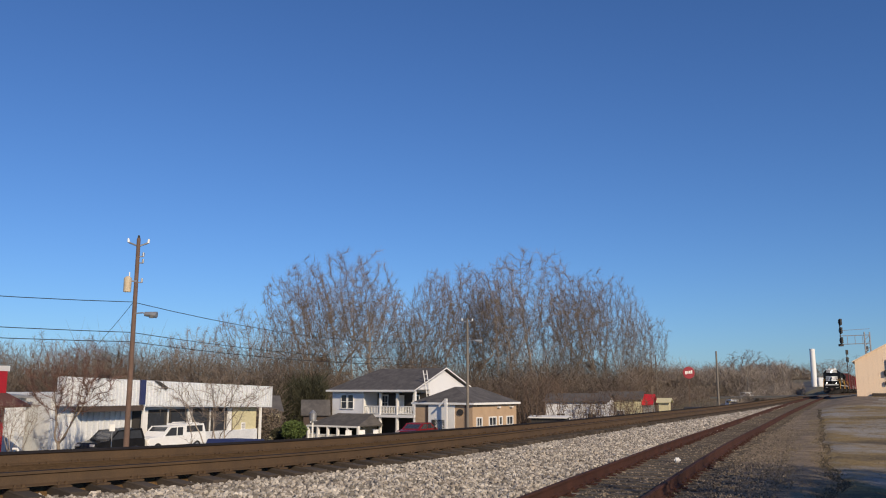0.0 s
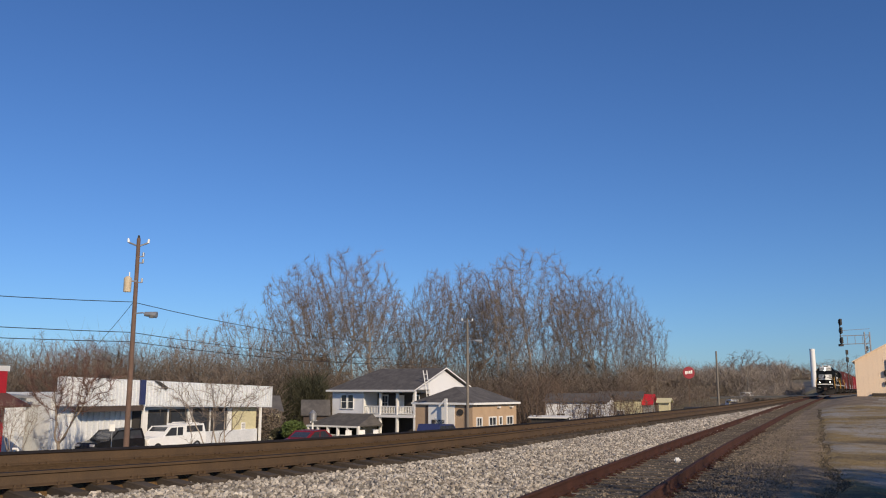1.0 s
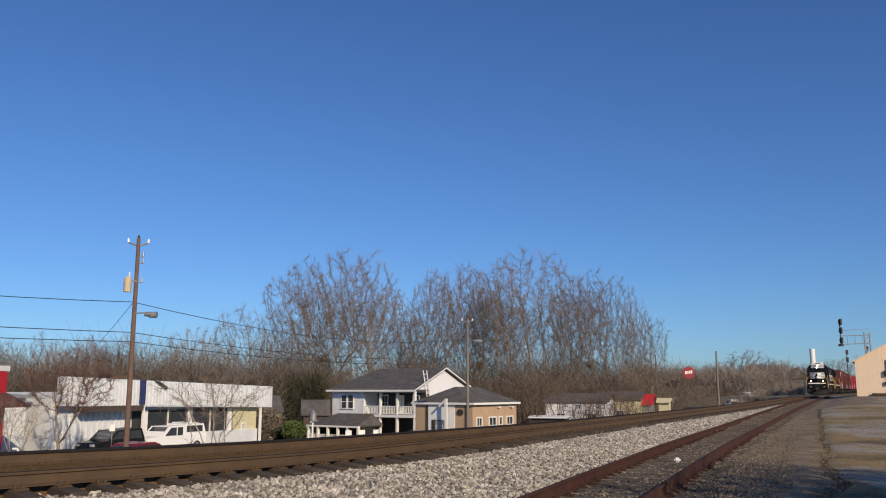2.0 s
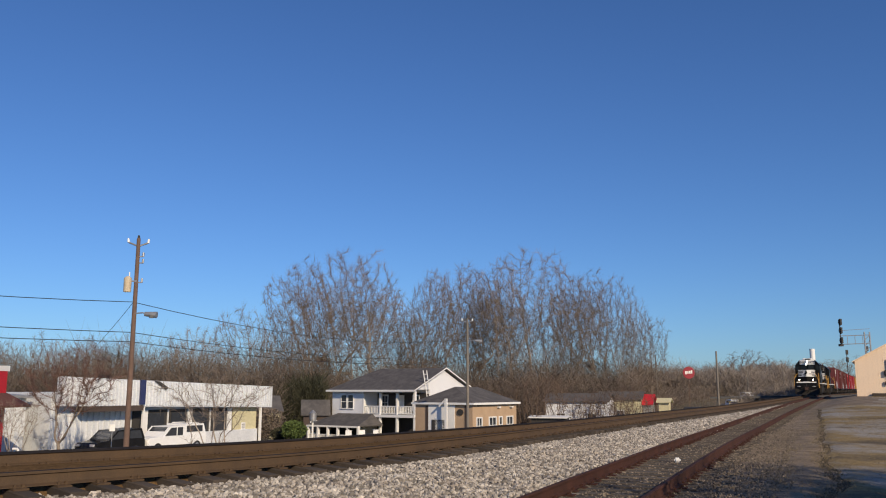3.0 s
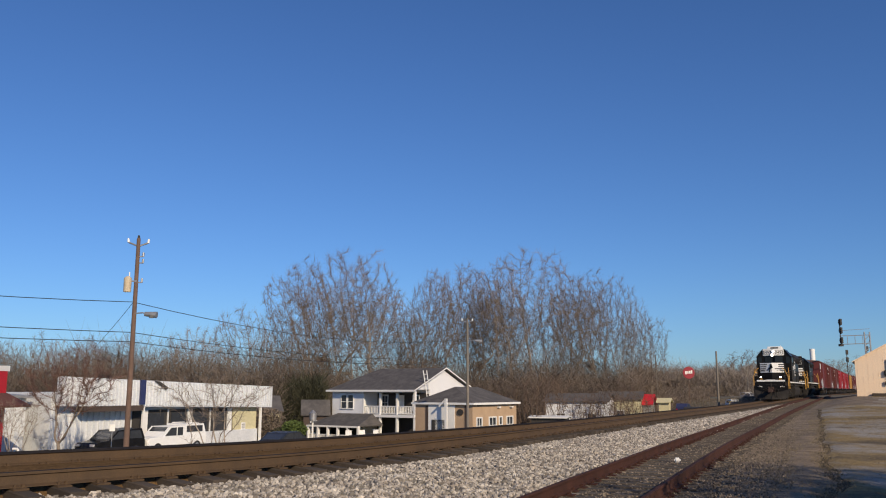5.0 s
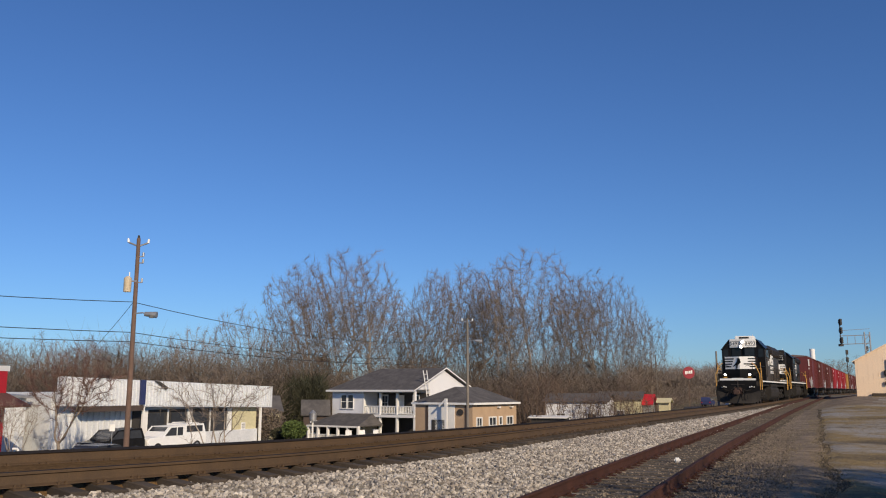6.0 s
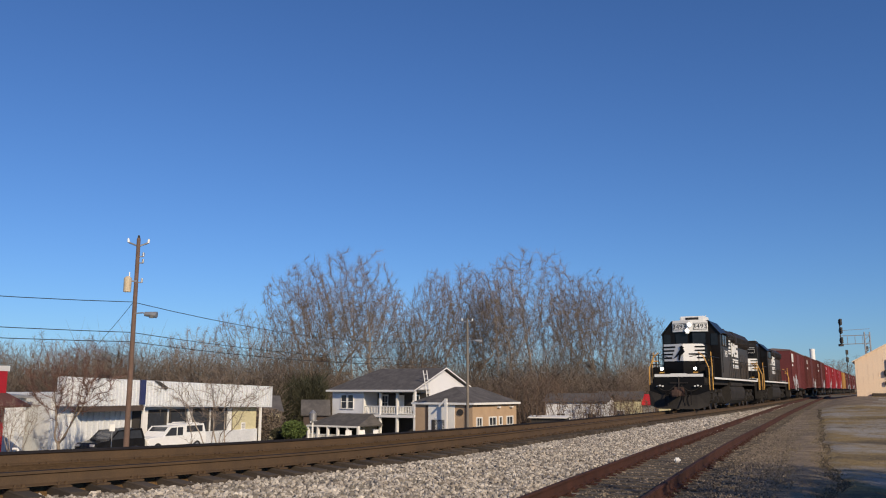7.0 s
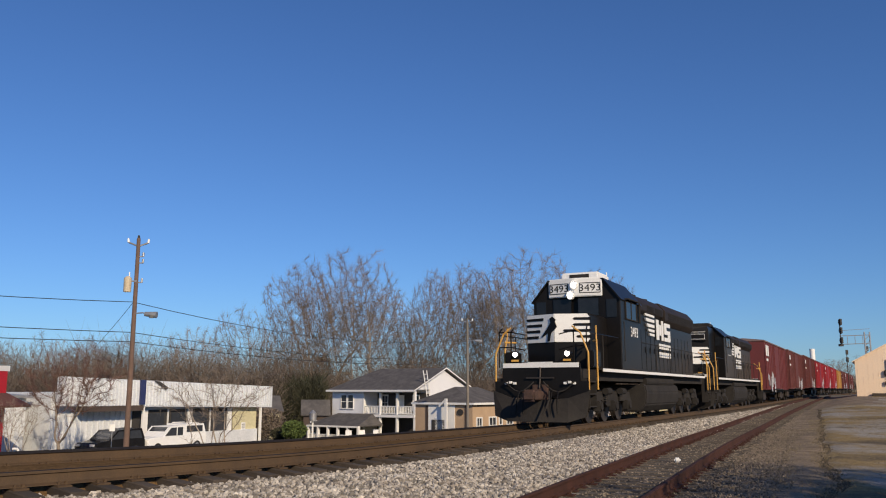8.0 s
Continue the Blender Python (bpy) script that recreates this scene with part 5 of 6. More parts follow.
def grow_tree(seed, height, env, count, step, limbs=5, fork=.14, stems=1, twigs=2, lean=(0, 0), thin=.012):
    """Leafless tree grown towards scattered points of its crown. env: half width, half height, middle height as
    shares of the height, and how much the crown widens upwards. Returns trunk and crown segments."""
    rng = np.random.default_rng(seed)
    rx, rz, mid, flare = env
    u = rng.normal(size=(count, 3))
    u /= np.linalg.norm(u, axis=1)[:, None]
    u *= (rng.random(count) ** .42)[:, None]
    lump = 1 + .22 * np.sin(u[:, 0] * 5 + seed) * np.cos(u[:, 1] * 4 + u[:, 2] * 5)
    wide = 1 + flare * u[:, 2]
    A = np.stack((u[:, 0] * rx * lump * wide, u[:, 1] * rx * lump * wide, mid + u[:, 2] * rz * lump), 1) * height
    A[:, 0] += lean[0] * A[:, 2]
    A[:, 1] += lean[1] * A[:, 2]
    pos, par = [], []

    def chain(p, d, n, parent, bend_up):
        for _ in range(n):
            d = d + rng.normal(size=3) * .13 + np.array((0, 0, bend_up))
            d = d / np.linalg.norm(d)
            p = p + d * step
            pos.append(p)
            par.append(parent)
            parent = len(pos) - 1
        return parent

    for s in range(stems):
        a = 6.283 * s / stems + rng.random()
        off = np.array((math.cos(a), math.sin(a), 0)) * (.022 * height if stems > 1 else 0)
        pos.append(off)
        par.append(-1)
        d0 = np.array((lean[0] + (math.cos(a) * .35 if stems > 1 else 0), lean[1] + (math.sin(a) * .35 if stems > 1 else 0), 1.0))
        base = chain(off, d0 / np.linalg.norm(d0), max(2, int(fork * height / step)), len(pos) - 1, .03)
        for k in range(limbs):
            az = 6.283 * k / limbs + rng.random() * .9
            out = (.3 + .75 * rng.random()) * (1 + flare * .5)
            d = np.array((math.cos(az) * out, math.sin(az) * out, 1.0))
            chain(pos[base], d / np.linalg.norm(d), int(height * (.20 + .18 * rng.random()) / step), base, .06)
    P = np.array(pos)
    d2 = ((A[:, None] - P[None]) ** 2).sum(2)
    near, dist = d2.argmin(1), np.sqrt(d2.min(1))
    for _ in range(90):
        live = dist > step * 1.6
        A, near, dist = A[live], near[live], dist[live]
        if not len(A):
            break
        pull = np.zeros((len(pos), 3))
        reach = dist < .32 * height
        v = (A - np.array(pos)[near]) / dist[:, None]
        np.add.at(pull, near[reach], v[reach])
        grow = np.nonzero(np.abs(pull).sum(1) > 0)[0]
        if not len(grow):
            break
        d = pull[grow] / np.linalg.norm(pull[grow], axis=1)[:, None] + rng.normal(size=(len(grow), 3)) * .09 + np.array((0, 0, .07))
        d /= np.linalg.norm(d, axis=1)[:, None]
        fresh = np.array(pos)[grow] + d * step
        first = len(pos)
        pos.extend(fresh)
        par.extend(grow)
        q = np.sqrt(((A[:, None] - fresh[None]) ** 2).sum(2))
        m = q.min(1)
        nearer = m < dist
        near[nearer] = first + q.argmin(1)[nearer]
        dist = np.minimum(dist, m)
    n = len(pos)
    area = np.zeros(n)
    for k in range(n - 1, -1, -1):
        if area[k] == 0:
            area[k] = thin ** 1.75
        if par[k] >= 0:
            area[par[k]] += area[k]
    r = area ** (1 / 1.75)
    trunk, crown, blades = [], [], []
    for k in range(n):
        if par[k] < 0:
            continue
        a, b = pos[par[k]], pos[k]
        (trunk if r[k] > min(thin * 5, r.max() * .4) else crown).append((a, b, min(r[par[k]], r[k] * 1.5), r[k]))
        if r[k] < thin * 5:
            d = (b - a) / step
            for _ in range(twigs):
                e = d + rng.normal(size=3) * .55 + np.array((0, 0, .12))
                e = e / np.linalg.norm(e) * step * rng.uniform(1.0, 2.8)
                o = a + (b - a) * rng.random()
                w = rng.normal(size=3)
                w *= thin * rng.uniform(1.1, 2.0) / np.linalg.norm(w)
                blades.append((o - w, o + w, o + e))
    return trunk, crown, blades


def segs_mesh(name, segs, mat, n, blades=()):
    P, Q = np.array([q[0] for q in segs]), np.array([q[1] for q in segs])
    a, b = np.array([q[2] for q in segs]), np.array([q[3] for q in segs])
    d = Q - P
    d /= np.linalg.norm(d, axis=1)[:, None] + 1e-9
    ref = np.where(np.abs(d[:, 2:3]) > .9, np.array(((1.0, 0, 0),)), np.array(((0, 0, 1.0),)))
    u = np.cross(d, ref)
    u /= np.linalg.norm(u, axis=1)[:, None]
    w = np.cross(d, u)
    V = np.zeros((len(segs), 2 * n, 3))
    for i in range(n):
        t = 6.2832 * i / n
        o = u * math.cos(t) + w * math.sin(t)
        V[:, i] = P + o * a[:, None]
        V[:, n + i] = Q + o * b[:, None]
    ring = np.array([(i, (i + 1) % n, n + (i + 1) % n, n + i) for i in range(n)])
    F = (np.arange(len(segs)) * 2 * n)[:, None, None] + ring[None]
    me = bpy.data.meshes.new(name)
    verts, faces = V.reshape(-1, 3).tolist(), F.reshape(-1, 4).tolist()
    for tri in blades:
        k = len(verts)
        verts += [tuple(p) for p in tri]
        faces.append((k, k + 1, k + 2))
    me.from_pydata(verts, [], faces)
    me.polygons.foreach_set("use_smooth", [True] * len(me.polygons))
    me.materials.append(mat)
    return me


def tree_master(label, seed, height, env, count, step, bark, twig_mat, **kw):
    a, c, t = grow_tree(seed, height, env, count, step, **kw)
    T = thing("bare_tree", label, "tree")
    stem = new("trunk", segs_mesh("trunk", a, bark, 7))
    stem.parent = T
    o = new("crown", segs_mesh("crown", c, twig_mat, 3, t))
    o.parent = T
    T["full"], T["broad"] = height, 2.0 * env[0] * height
    return T


def town_z(x, y):
    return ground_z(x, y)


BIG = "tall bare winter tree with grey forking limbs"
ENV = ((.27, .37, .62, .15), (.22, .39, .60, .05), (.25, .38, .61, .28), (.23, .40, .60, .22), (.20, .37, .62, .10))
masters = [tree_master(BIG, 10 + k, 22.0, ENV[k], 1900, .50, M_BARK_PALE if k in (1, 3) else M_BARK, M_TWIG_GREY if k in (1, 3) else M_TWIG, limbs=4 + k % 2, fork=.10 + .03 * (k % 3), thin=.0072, twigs=12, lean=(.04 * (k - 2), 0)) for k in range(5)]
mids = [tree_master("mid-sized bare winter tree with brown twigs", 30 + k, 12.0, ((.34, .42, .58, .1), (.40, .40, .60, .2), (.30, .44, .56, 0))[k], 620, .48, M_BARK, M_TWIG_GREY if k == 1 else M_TWIG, thin=.0082, limbs=4, twigs=11) for k in range(3)]
used = set()


def plant(master, x, y, height, width, rz):
    T = master if master.name not in used else copy_thing(master, Matrix.Identity(4))
    used.add(master.name)
    w = width / master["broad"]
    T.scale = (w, w, height / master["full"])
    T.location = (x, y, town_z(x, y) - .1)
    T.rotation_euler = (0, 0, rz)
    return T


# x, y, height of the top, breadth, kind
ROW = ((-18.5, 116, 18.9, 10.2, 0), (-11.3, 120, 20.7, 9.8, 1), (-15.9, 125, 22.5, 12.7, 2), (-21.7, 112, 12.5, 6, 4), (-7.4, 131, 17.8, 8.8, 1), (-2.2, 120, 18.1, 8.1, 0), (4, 124, 20.1, 10.1, 2), (1, 131, 20, 9.7, 3), (8.5, 128, 19.9, 9.5, 1), (13, 118, 21.2, 12, 3), (18.4, 126, 20, 9.4, 2), (21.4, 120, 17.6, 8.9, 0), (25.7, 127, 19.2, 7.7, 4), (26.8, 121, 14.9, 5.7, 1), (29.4, 122, 12.9, 6.2, 2), (11.1, 136, 18.5, 11, 0), (-11, 140, 17.1, 10.4, 2), (-4.5, 136, 14.3, 8.2, 1), (20.4, 140, 17.1, 10.4, 4), (-19.9, 138, 18.7, 10.3, 3), (6.3, 142, 17.3, 11.5, 0))
for k, (x, y, top, width, kind) in enumerate(ROW):
    plant(masters[kind], x, y, top - town_z(x, y), width * 1.15, k * 1.7)
MID = ((-27.3, 114, 12.8, 7.3, 0), (-33.1, 112, 9.9, 7.5, 1), (-32.2, 120, 11.5, 6.5, 2), (-36, 112, 8.5, 6, 0), (-37.8, 108, 7.2, 5.8, 1), (-43.9, 115, 8.3, 6.9, 2), (-46.9, 112, 8.4, 6.8, 0), (-49.8, 110, 8.1, 5.9, 1), (-54.3, 112, 8.4, 6.8, 2), (-57.4, 112, 7.9, 6, 0), (-60.8, 112, 8.5, 6.8, 1), (-23.6, 110, 9.2, 5.2, 1), (-18.7, 110, 7.7, 5.9, 2), (-47.6, 102, 6.4, 6.2, 2), (-41, 103, 6, 6.2, 0), (-31.1, 102, 6.9, 6.2, 1), (91.9, 255, 13.4, 15.4, 0), (88.7, 262, 10.9, 10.5, 2), (99.4, 258, 10.8, 12.1, 1), (105.3, 262, 9.9, 7.9, 0), (79.5, 258, 8.9, 10.3, 1), (55.6, 205, 5.9, 9.6, 1), (59.9, 208, 6.7, 8.3, 2), (144.8, 330, 12.2, 13.2, 0), (154.9, 335, 13.7, 15.7, 1), (165.2, 340, 14.3, 13.6, 2))
for k, (x, y, top, width, kind) in enumerate(MID):
    plant(mids[kind], x, y, top - town_z(x, y), width, k * 2.1)

# multi-stemmed street trees before the shop, and vase-shaped shrubs by the cottages
street_a = tree_master("low spreading bare crape myrtle with grey stems before the shop", 51, 7.0, (.36, .30, .66, .1), 700, .22, M_BARK, M_TWIG_RED, limbs=4, fork=.20, thin=.0048, lean=(.14, 0), twigs=13)
street_b = tree_master("multi-stemmed bare street tree with pale trunks", 53, 5.6, (.50, .32, .66, .4), 480, .23, M_BARK_PALE, M_TWIG_GREY, limbs=3, fork=.15, stems=3, thin=.0055, twigs=5)
shrub = tree_master("vase-shaped bare shrub with many brown stems", 57, 7.0, (.32, .38, .60, .5), 420, .30, M_BARK_BROWN, M_BARK_BROWN, limbs=3, fork=.08, stems=4, thin=.009, twigs=5)
for T, x, y, h, width, rz in ((street_a, -21.0, 46.5, 7.3, 5.4, 0.2), (street_b, -12.3, 45.8, 5.7, 6.2, 0.3), (street_b, -22.9, 45.6, 4.0, 3.0, 2.0),
                              (shrub, 9.6, 86, 8.0, 5.0, 0), (shrub, 13.0, 103, 7.5, 5.5, 1.5), (shrub, 17.4, 92, 6.0, 4.0, 3), (shrub, 20.6, 97, 6.0, 4.0, 4), (shrub, 7.4, 88, 6.5, 4.5, 5), (shrub, 25.2, 108, 7.0, 5.0, 2), (shrub, 11.6, 90, 7.0, 4.5, 1.1), (shrub, 14.6, 90, 5.2, 4.5, 2.1), (shrub, 19.0, 94, 5.4, 4.5, .6), (shrub, 15.8, 93.5, 5.0, 3.8, 5.1), (shrub, 23.0, 100, 5.5, 4.4, 1.9), (shrub, 22.6, 112, 7.5, 5.0, 2.7)):
    plant(T, x, y, h, width, rz)


def brush(name, label, count, zone, hts, width, mat, seed, lean=.35, cat="thicket"):
    """Thicket of thin upright twigs over a strip: x range at the near y and far y."""
    rnd = random.Random(seed)
    (x0, x1, y0), (x2, x3, y1) = zone
    verts, faces = [], []
    for _ in range(count):
        t, u = rnd.random(), rnd.random()
        y = y0 + (y1 - y0) * t
        x = x0 + (x2 - x0) * t + u * ((x1 - x0) + ((x3 - x2) - (x1 - x0)) * t)
        clump = .72 + .5 * noise.noise(Vector((x * .12, y * .12, seed)))
        h = rnd.uniform(*hts) * clump
        z = town_z(x, y) + rnd.random() ** 1.2 * h * .8
        ln = rnd.uniform(.1, .28) * hts[1]
        d = Vector((rnd.uniform(-1, 1) * lean, rnd.uniform(-1, 1) * lean, rnd.uniform(.3, 1))).normalized()
        w = Vector((rnd.uniform(-1, 1), rnd.uniform(-1, 1), 0)).normalized() * width * rnd.uniform(.5, 1.5)
        p = Vector((x, y, z))
        k = len(verts)
        verts += [p - w, p + w, p + d * ln]
        faces.append((k, k + 1, k + 2))
    me = bpy.data.meshes.new(name)
    me.from_pydata(verts, [], faces)
    me.materials.append(mat)
    tagged(new(name, me), label, cat, kind="stuff")


brush("thicket", "brown leafless thicket behind the shops", 110000, ((-72, -18, 96), (-84, -24, 124)), (10, 15.5), .022, M_BRUSH, 1, 1.5)
brush("thicket", "brown leafless thicket behind the houses", 110000, ((-22, 24, 106), (-26, 38, 142)), (9, 14), .022, M_BRUSH, 2, 1.4)
brush("thicket", "brown leafless woods beside the line", 110000, ((44, 84, 205), (60, 106, 262)), (8, 11.5), .036, M_BRUSH_HAZE, 3, 1.4)
brush("thicket", "distant brown woods across the line", 60000, ((150, 280, 430), (170, 330, 470)), (8, 14), .10, M_BRUSH_HAZE, 4, 1.4)
brush("thicket", "low brown thicket beside the road", 30000, ((20, 33, 132), (52, 68, 206)), (2.5, 5), .022, M_BRUSH, 14, 1.4)
brush("thicket", "straggling bare scrub on the far bank", 26000, ((35.5, 38.5, 110), (80, 84, 196)), (4.6, 7.0), .02, M_BRUSH_HAZE, 16, 1.4)
brush("dry_grass", "rank dry grass on the far bank", 22000, ((33, 46, 128), (66, 88, 206)), (.5, 1.5), .022, M_BRUSH, 15, 1.4, "grass")
brush("dry_grass", "dry tufted grass along the siding verge", 14000, ((2.9, 6.0, 9), (26, 33, 60)), (.08, .22), .006, M_GRASS, 9, .9, "grass")
brush("dry_grass", "short straw-coloured grass along the broken lot edge", 60000, ((4.2, 6.8, 10), (18.0, 24.0, 42)), (.03, .12), .007, M_GRASS, 19, 1.2, "grass")
brush("evergreen_thicket", "dark evergreen trees among the bare woods", 26000, ((-24, -14, 100), (-26, -15, 106)), (6, 10), .05, M_EVERGREEN, 5, 1.0)


def round_bush(name, label, x, y, r, h, count, mat, seed):
    rnd = random.Random(seed)
    z0 = town_z(x, y)
    verts, faces = [], []
    for _ in range(count):
        d = Vector((rnd.gauss(0, 1), rnd.gauss(0, 1), rnd.gauss(0, 1))).normalized() * rnd.uniform(.55, 1.0)
        lump = 1 + .3 * noise.noise(d * 2.2 + Vector((seed, 0, 0)))
        p = Vector((x + d.x * r * lump, y + d.y * r * lump, z0 + max(0, h * .5 + d.z * h * .5 * lump)))
        a = Vector((rnd.uniform(-1, 1), rnd.uniform(-1, 1), rnd.uniform(-1, 1))).normalized() * rnd.uniform(.05, .12)
        b = Vector((rnd.uniform(-1, 1), rnd.uniform(-1, 1), rnd.uniform(-.3, 1))).normalized() * rnd.uniform(.08, .2)
        k = len(verts)
        verts += [p - a, p + a, p + b]
        faces.append((k, k + 1, k + 2))
    me = bpy.data.meshes.new(name)
    me.from_pydata(verts, [], faces)
    me.materials.append(mat)
    tagged(new(name, me), label, "bush", kind="stuff")


round_bush("green_bush", "bright green bush beside the house porch", -13.1, 75, 1.05, 1.75, 3000, M_BUSH, 7)
round_bush("green_bush", "low olive bush beside the shop", -14.6, 77, .9, 1.2, 2000, M_EVERGREEN, 8)
round_bush("brown_bush", "tangled brown bush between shop and house", -16.5, 80, 1.8, 3.2, 4000, M_BRUSH, 12)
round_bush("brown_bush", "tangled brown bush behind the shop", -18.3, 82, 2.0, 3.8, 4000, M_BRUSH, 13)

# unseen scrub, added right of the view to shade the lot's near end
brush("roadside_scrub", "unseen added scrub that shades the near end of the lot", 11000, ((8.0, 20, 2.4), (11.0, 21, 7.8)), (7.2, 9.6), .04, M_BRUSH, 21, 1.0)

# ---- poles, wires, signals and roadside things ----
def sagging(bm, a, b, sag, r=.02, n=10):
    a, b = Vector(a), Vector(b)
    pts = [a.lerp(b, k / n) - Vector((0, 0, sag * 4 * (k / n) * (1 - k / n))) for k in range(n + 1)]
    side = (b - a).cross(Vector((0, 0, 1))).normalized() * r
    rings = [[bm.verts.new(p + o) for o in (side, Vector((0, 0, r)), -side, Vector((0, 0, -r)))] for p in pts]
    for p, q in zip(rings, rings[1:]):
        for k in range(4):
            bm.faces.new((p[k], p[(k + 1) % 4], q[(k + 1) % 4], q[k]))


def utility_pole(label, x, y, top, r, mat, cross=True, lamp=0.0, lamp_z=0.0):
    z0 = ground_z(x, y) - .2
    P = thing("utility_pole", label, "utility pole", pose(x, y, z0))
    h = top - z0
    bm = B()
    tube(bm, (0, 0, 0), (0, 0, h), r, r * .62, 12)
    part("pole", bm, mat, P)
    if cross:
        for s in (-1, 1):
            bm = B()
            pipe(bm, ((0, 0, h - .38), (s * .42, .1 * s, h - .2)), .04)
            a = part("arm", bm, M_GALV, P)
            bm = B()
            tube(bm, (s * .42, .1 * s, h - .2), (s * .44, .1 * s, h - .02), .06, .04, 8)
            part("insulator", bm, M_WHITE, a)
        bm = B()
        tube(bm, (0, 0, h), (0, 0, h + .14), .07, .04, 8)
        part("insulator", bm, M_DARK, P)
    if lamp:
        bm = B()
        pipe(bm, ((0, -.05, lamp_z - z0 + .05), (lamp * .7, -.1, lamp_z - z0 + .08), (lamp, -.1, lamp_z - z0)), .03)
        a = part("lamp_arm", bm, M_GALV, P)
        bm = B()
        tube(bm, (lamp - .1, -.1, lamp_z - z0 + .02), (lamp + .45, -.1, lamp_z - z0 - .02), .1, .15, 12)
        tube(bm, (lamp + .22, -.1, lamp_z - z0 - .02), (lamp + .22, -.1, lamp_z - z0 - .16), .17, .1, 12)
        part("lamp_head", bm, M_GALV, a)
    return P, h, z0


P1, h1, z1 = utility_pole("tall brown wooden utility pole with transformer and street lamp", -14.05, 38.0, 7.95, .135, M_POLE, True, .62, 4.42)
bm = B()
tube(bm, (-.34, -.12, 5.45 - z1), (-.34, -.12, 6.08 - z1), .17, n=16)
tube(bm, (-.34, -.12, 6.08 - z1), (-.34, -.12, 6.16 - z1), .17, .08, 16)
can = part("transformer", bm, M_CAN, P1, "tan transformer can")
bm = B()
tube(bm, (-.28, -.12, 6.16 - z1), (-.28, -.12, 6.36 - z1), .03, n=8)
part("bushing", bm, M_WHITE, can)
bm = B()
box(bm, (-.15, -.06, 5.95 - z1), (.4, .06, .06))
part("bracket", bm, M_GALV, P1)
for z in (7.1, 6.8, 5.9):
    bm = B()
    box(bm, (.16, 0, z - z1), (.24, .05, .05))
    tube(bm, (.26, 0, z - z1), (.26, 0, z - z1 + .18), .05, n=8)
    part("insulator_bracket", bm, M_GALV, P1)
P2, h2, z2 = utility_pole("grey wooden utility pole with street lamp by the houses", 2.0, 69.0, 6.9, .14, M_POLE_GREY, True, .75, 5.0)
utility_pole("grey wooden utility pole beside the line", 35.2, 108.5, 6.0, .17, M_POLE_GREY, False)
utility_pole("thin distant utility pole by the stands", 31.8, 126, 6.2, .13, M_POLE_GREY, False)
utility_pole("distant utility pole among bare trees", 68.4, 190, 6.4, .16, M_POLE_GREY, False)
utility_pole("distant utility pole near parked cars", 77.3, 192, 6.0, .16, M_POLE_GREY, False)
back = Vector((-SH, -CH, 0))
for z, zz, sg in ((5.0, 5.2, .9), (3.62, 3.7, .55), (3.2, 3.3, .5)):
    bm = B()
    a = Vector((-14.15, 38, z))
    sagging(bm, a, (1.9, 69, zz), sg, .016, 14)
    tagged(link("overhead_cable", bm, M_WIRE), "thin black overhead cable between utility poles", "cable")
    bm = B()
    sagging(bm, a, a + back * 40 + Vector((0, 0, .4)), .8 if z > 4 else .45, .016, 14)
    tagged(link("overhead_cable", bm, M_WIRE), "thin black overhead cable along the road", "cable")
bm = B()
sagging(bm, (-14.15, 38, 4.95), (-25.2, 55.5, 1.7), .3, .014)
tagged(link("service_cable", bm, M_WIRE), "thin service cable from pole to shop", "cable")


def build_signal():
    z0 = ground_z(55.6, 110)
    S = thing("cantilever_signal", "cantilever railway signal with three dark heads over the line", "railway signal", pose(55.6, 110, z0))
    bm = B()
    for dx in (-.35, .35):
        pipe(bm, ((dx, 0, 0), (dx, 0, 8.6 - z0)), .09)
    for k in range(10):
        z = .4 + k * .75
        pipe(bm, ((-.35, 0, z), (.35, 0, z + .7)), .04)
    part("mast", bm, M_GALV, S)
    for z in (8.05, 6.95):
        bm = B()
        pipe(bm, ((.4, 0, z - z0 + .15), (-3.6, 0, z - z0)), .05)
        part("arm_chord", bm, M_GALV, S)
    bm = B()
    for k in range(3):
        pipe(bm, ((-.6 - k * 1.0, 0, 8.05 - z0), (-.6 - k * 1.0, 0, 6.95 - z0)), .035)
    pipe(bm, ((.4, 0, 9.0 - z0), (-3.5, 0, 8.75 - z0)), .03)
    part("arm_braces", bm, M_GALV, S)
    bm = B()
    pipe(bm, ((-3.48, 0, 6.8 - z0), (-3.52, 0, 10.2 - z0)), .06)
    part("head_post", bm, M_DARK, S)
    for z in (9.85, 8.75, 7.45):
        bm = B()
        prism(bm, [(-3.5 + .24 * math.cos(a * .5236), z - z0 + .46 * math.sin(a * .5236)) for a in range(12)], -.26, -.14, "y")
        hd = part("signal_head", bm, M_DARK, S, "dark oval signal head")
        for dz in (-.28, 0, .28):
            bm = B()
            tube(bm, (-3.5, -.26, z - z0 + dz), (-3.5, -.5, z - z0 + dz), .12, .13, 10)
            part("lamp_hood", bm, M_DARK, hd)
    bm = B()
    box(bm, (-3.5, 0, 6.85 - z0), (.5, .4, .3))
    part("junction_box", bm, M_DARK, S)
    for x, y, top in ((93.5, 195, 10.0), (95.7, 190, 10.6)):
        z0 = ground_z(x, y)
        D = thing("mast_signal", "small distant mast signal beside the line", "railway signal", pose(x, y, z0))
        bm = B()
        pipe(bm, ((0, 0, 0), (0, 0, top - z0)), .08)
        part("post", bm, M_DARK, D)
        for dz in (-.3, -2.0):
            bm = B()
            box(bm, (0, -.15, top - z0 + dz), (.6, .2, 1.1), bev=.05)
            part("signal_head", bm, M_DARK, D)


build_signal()


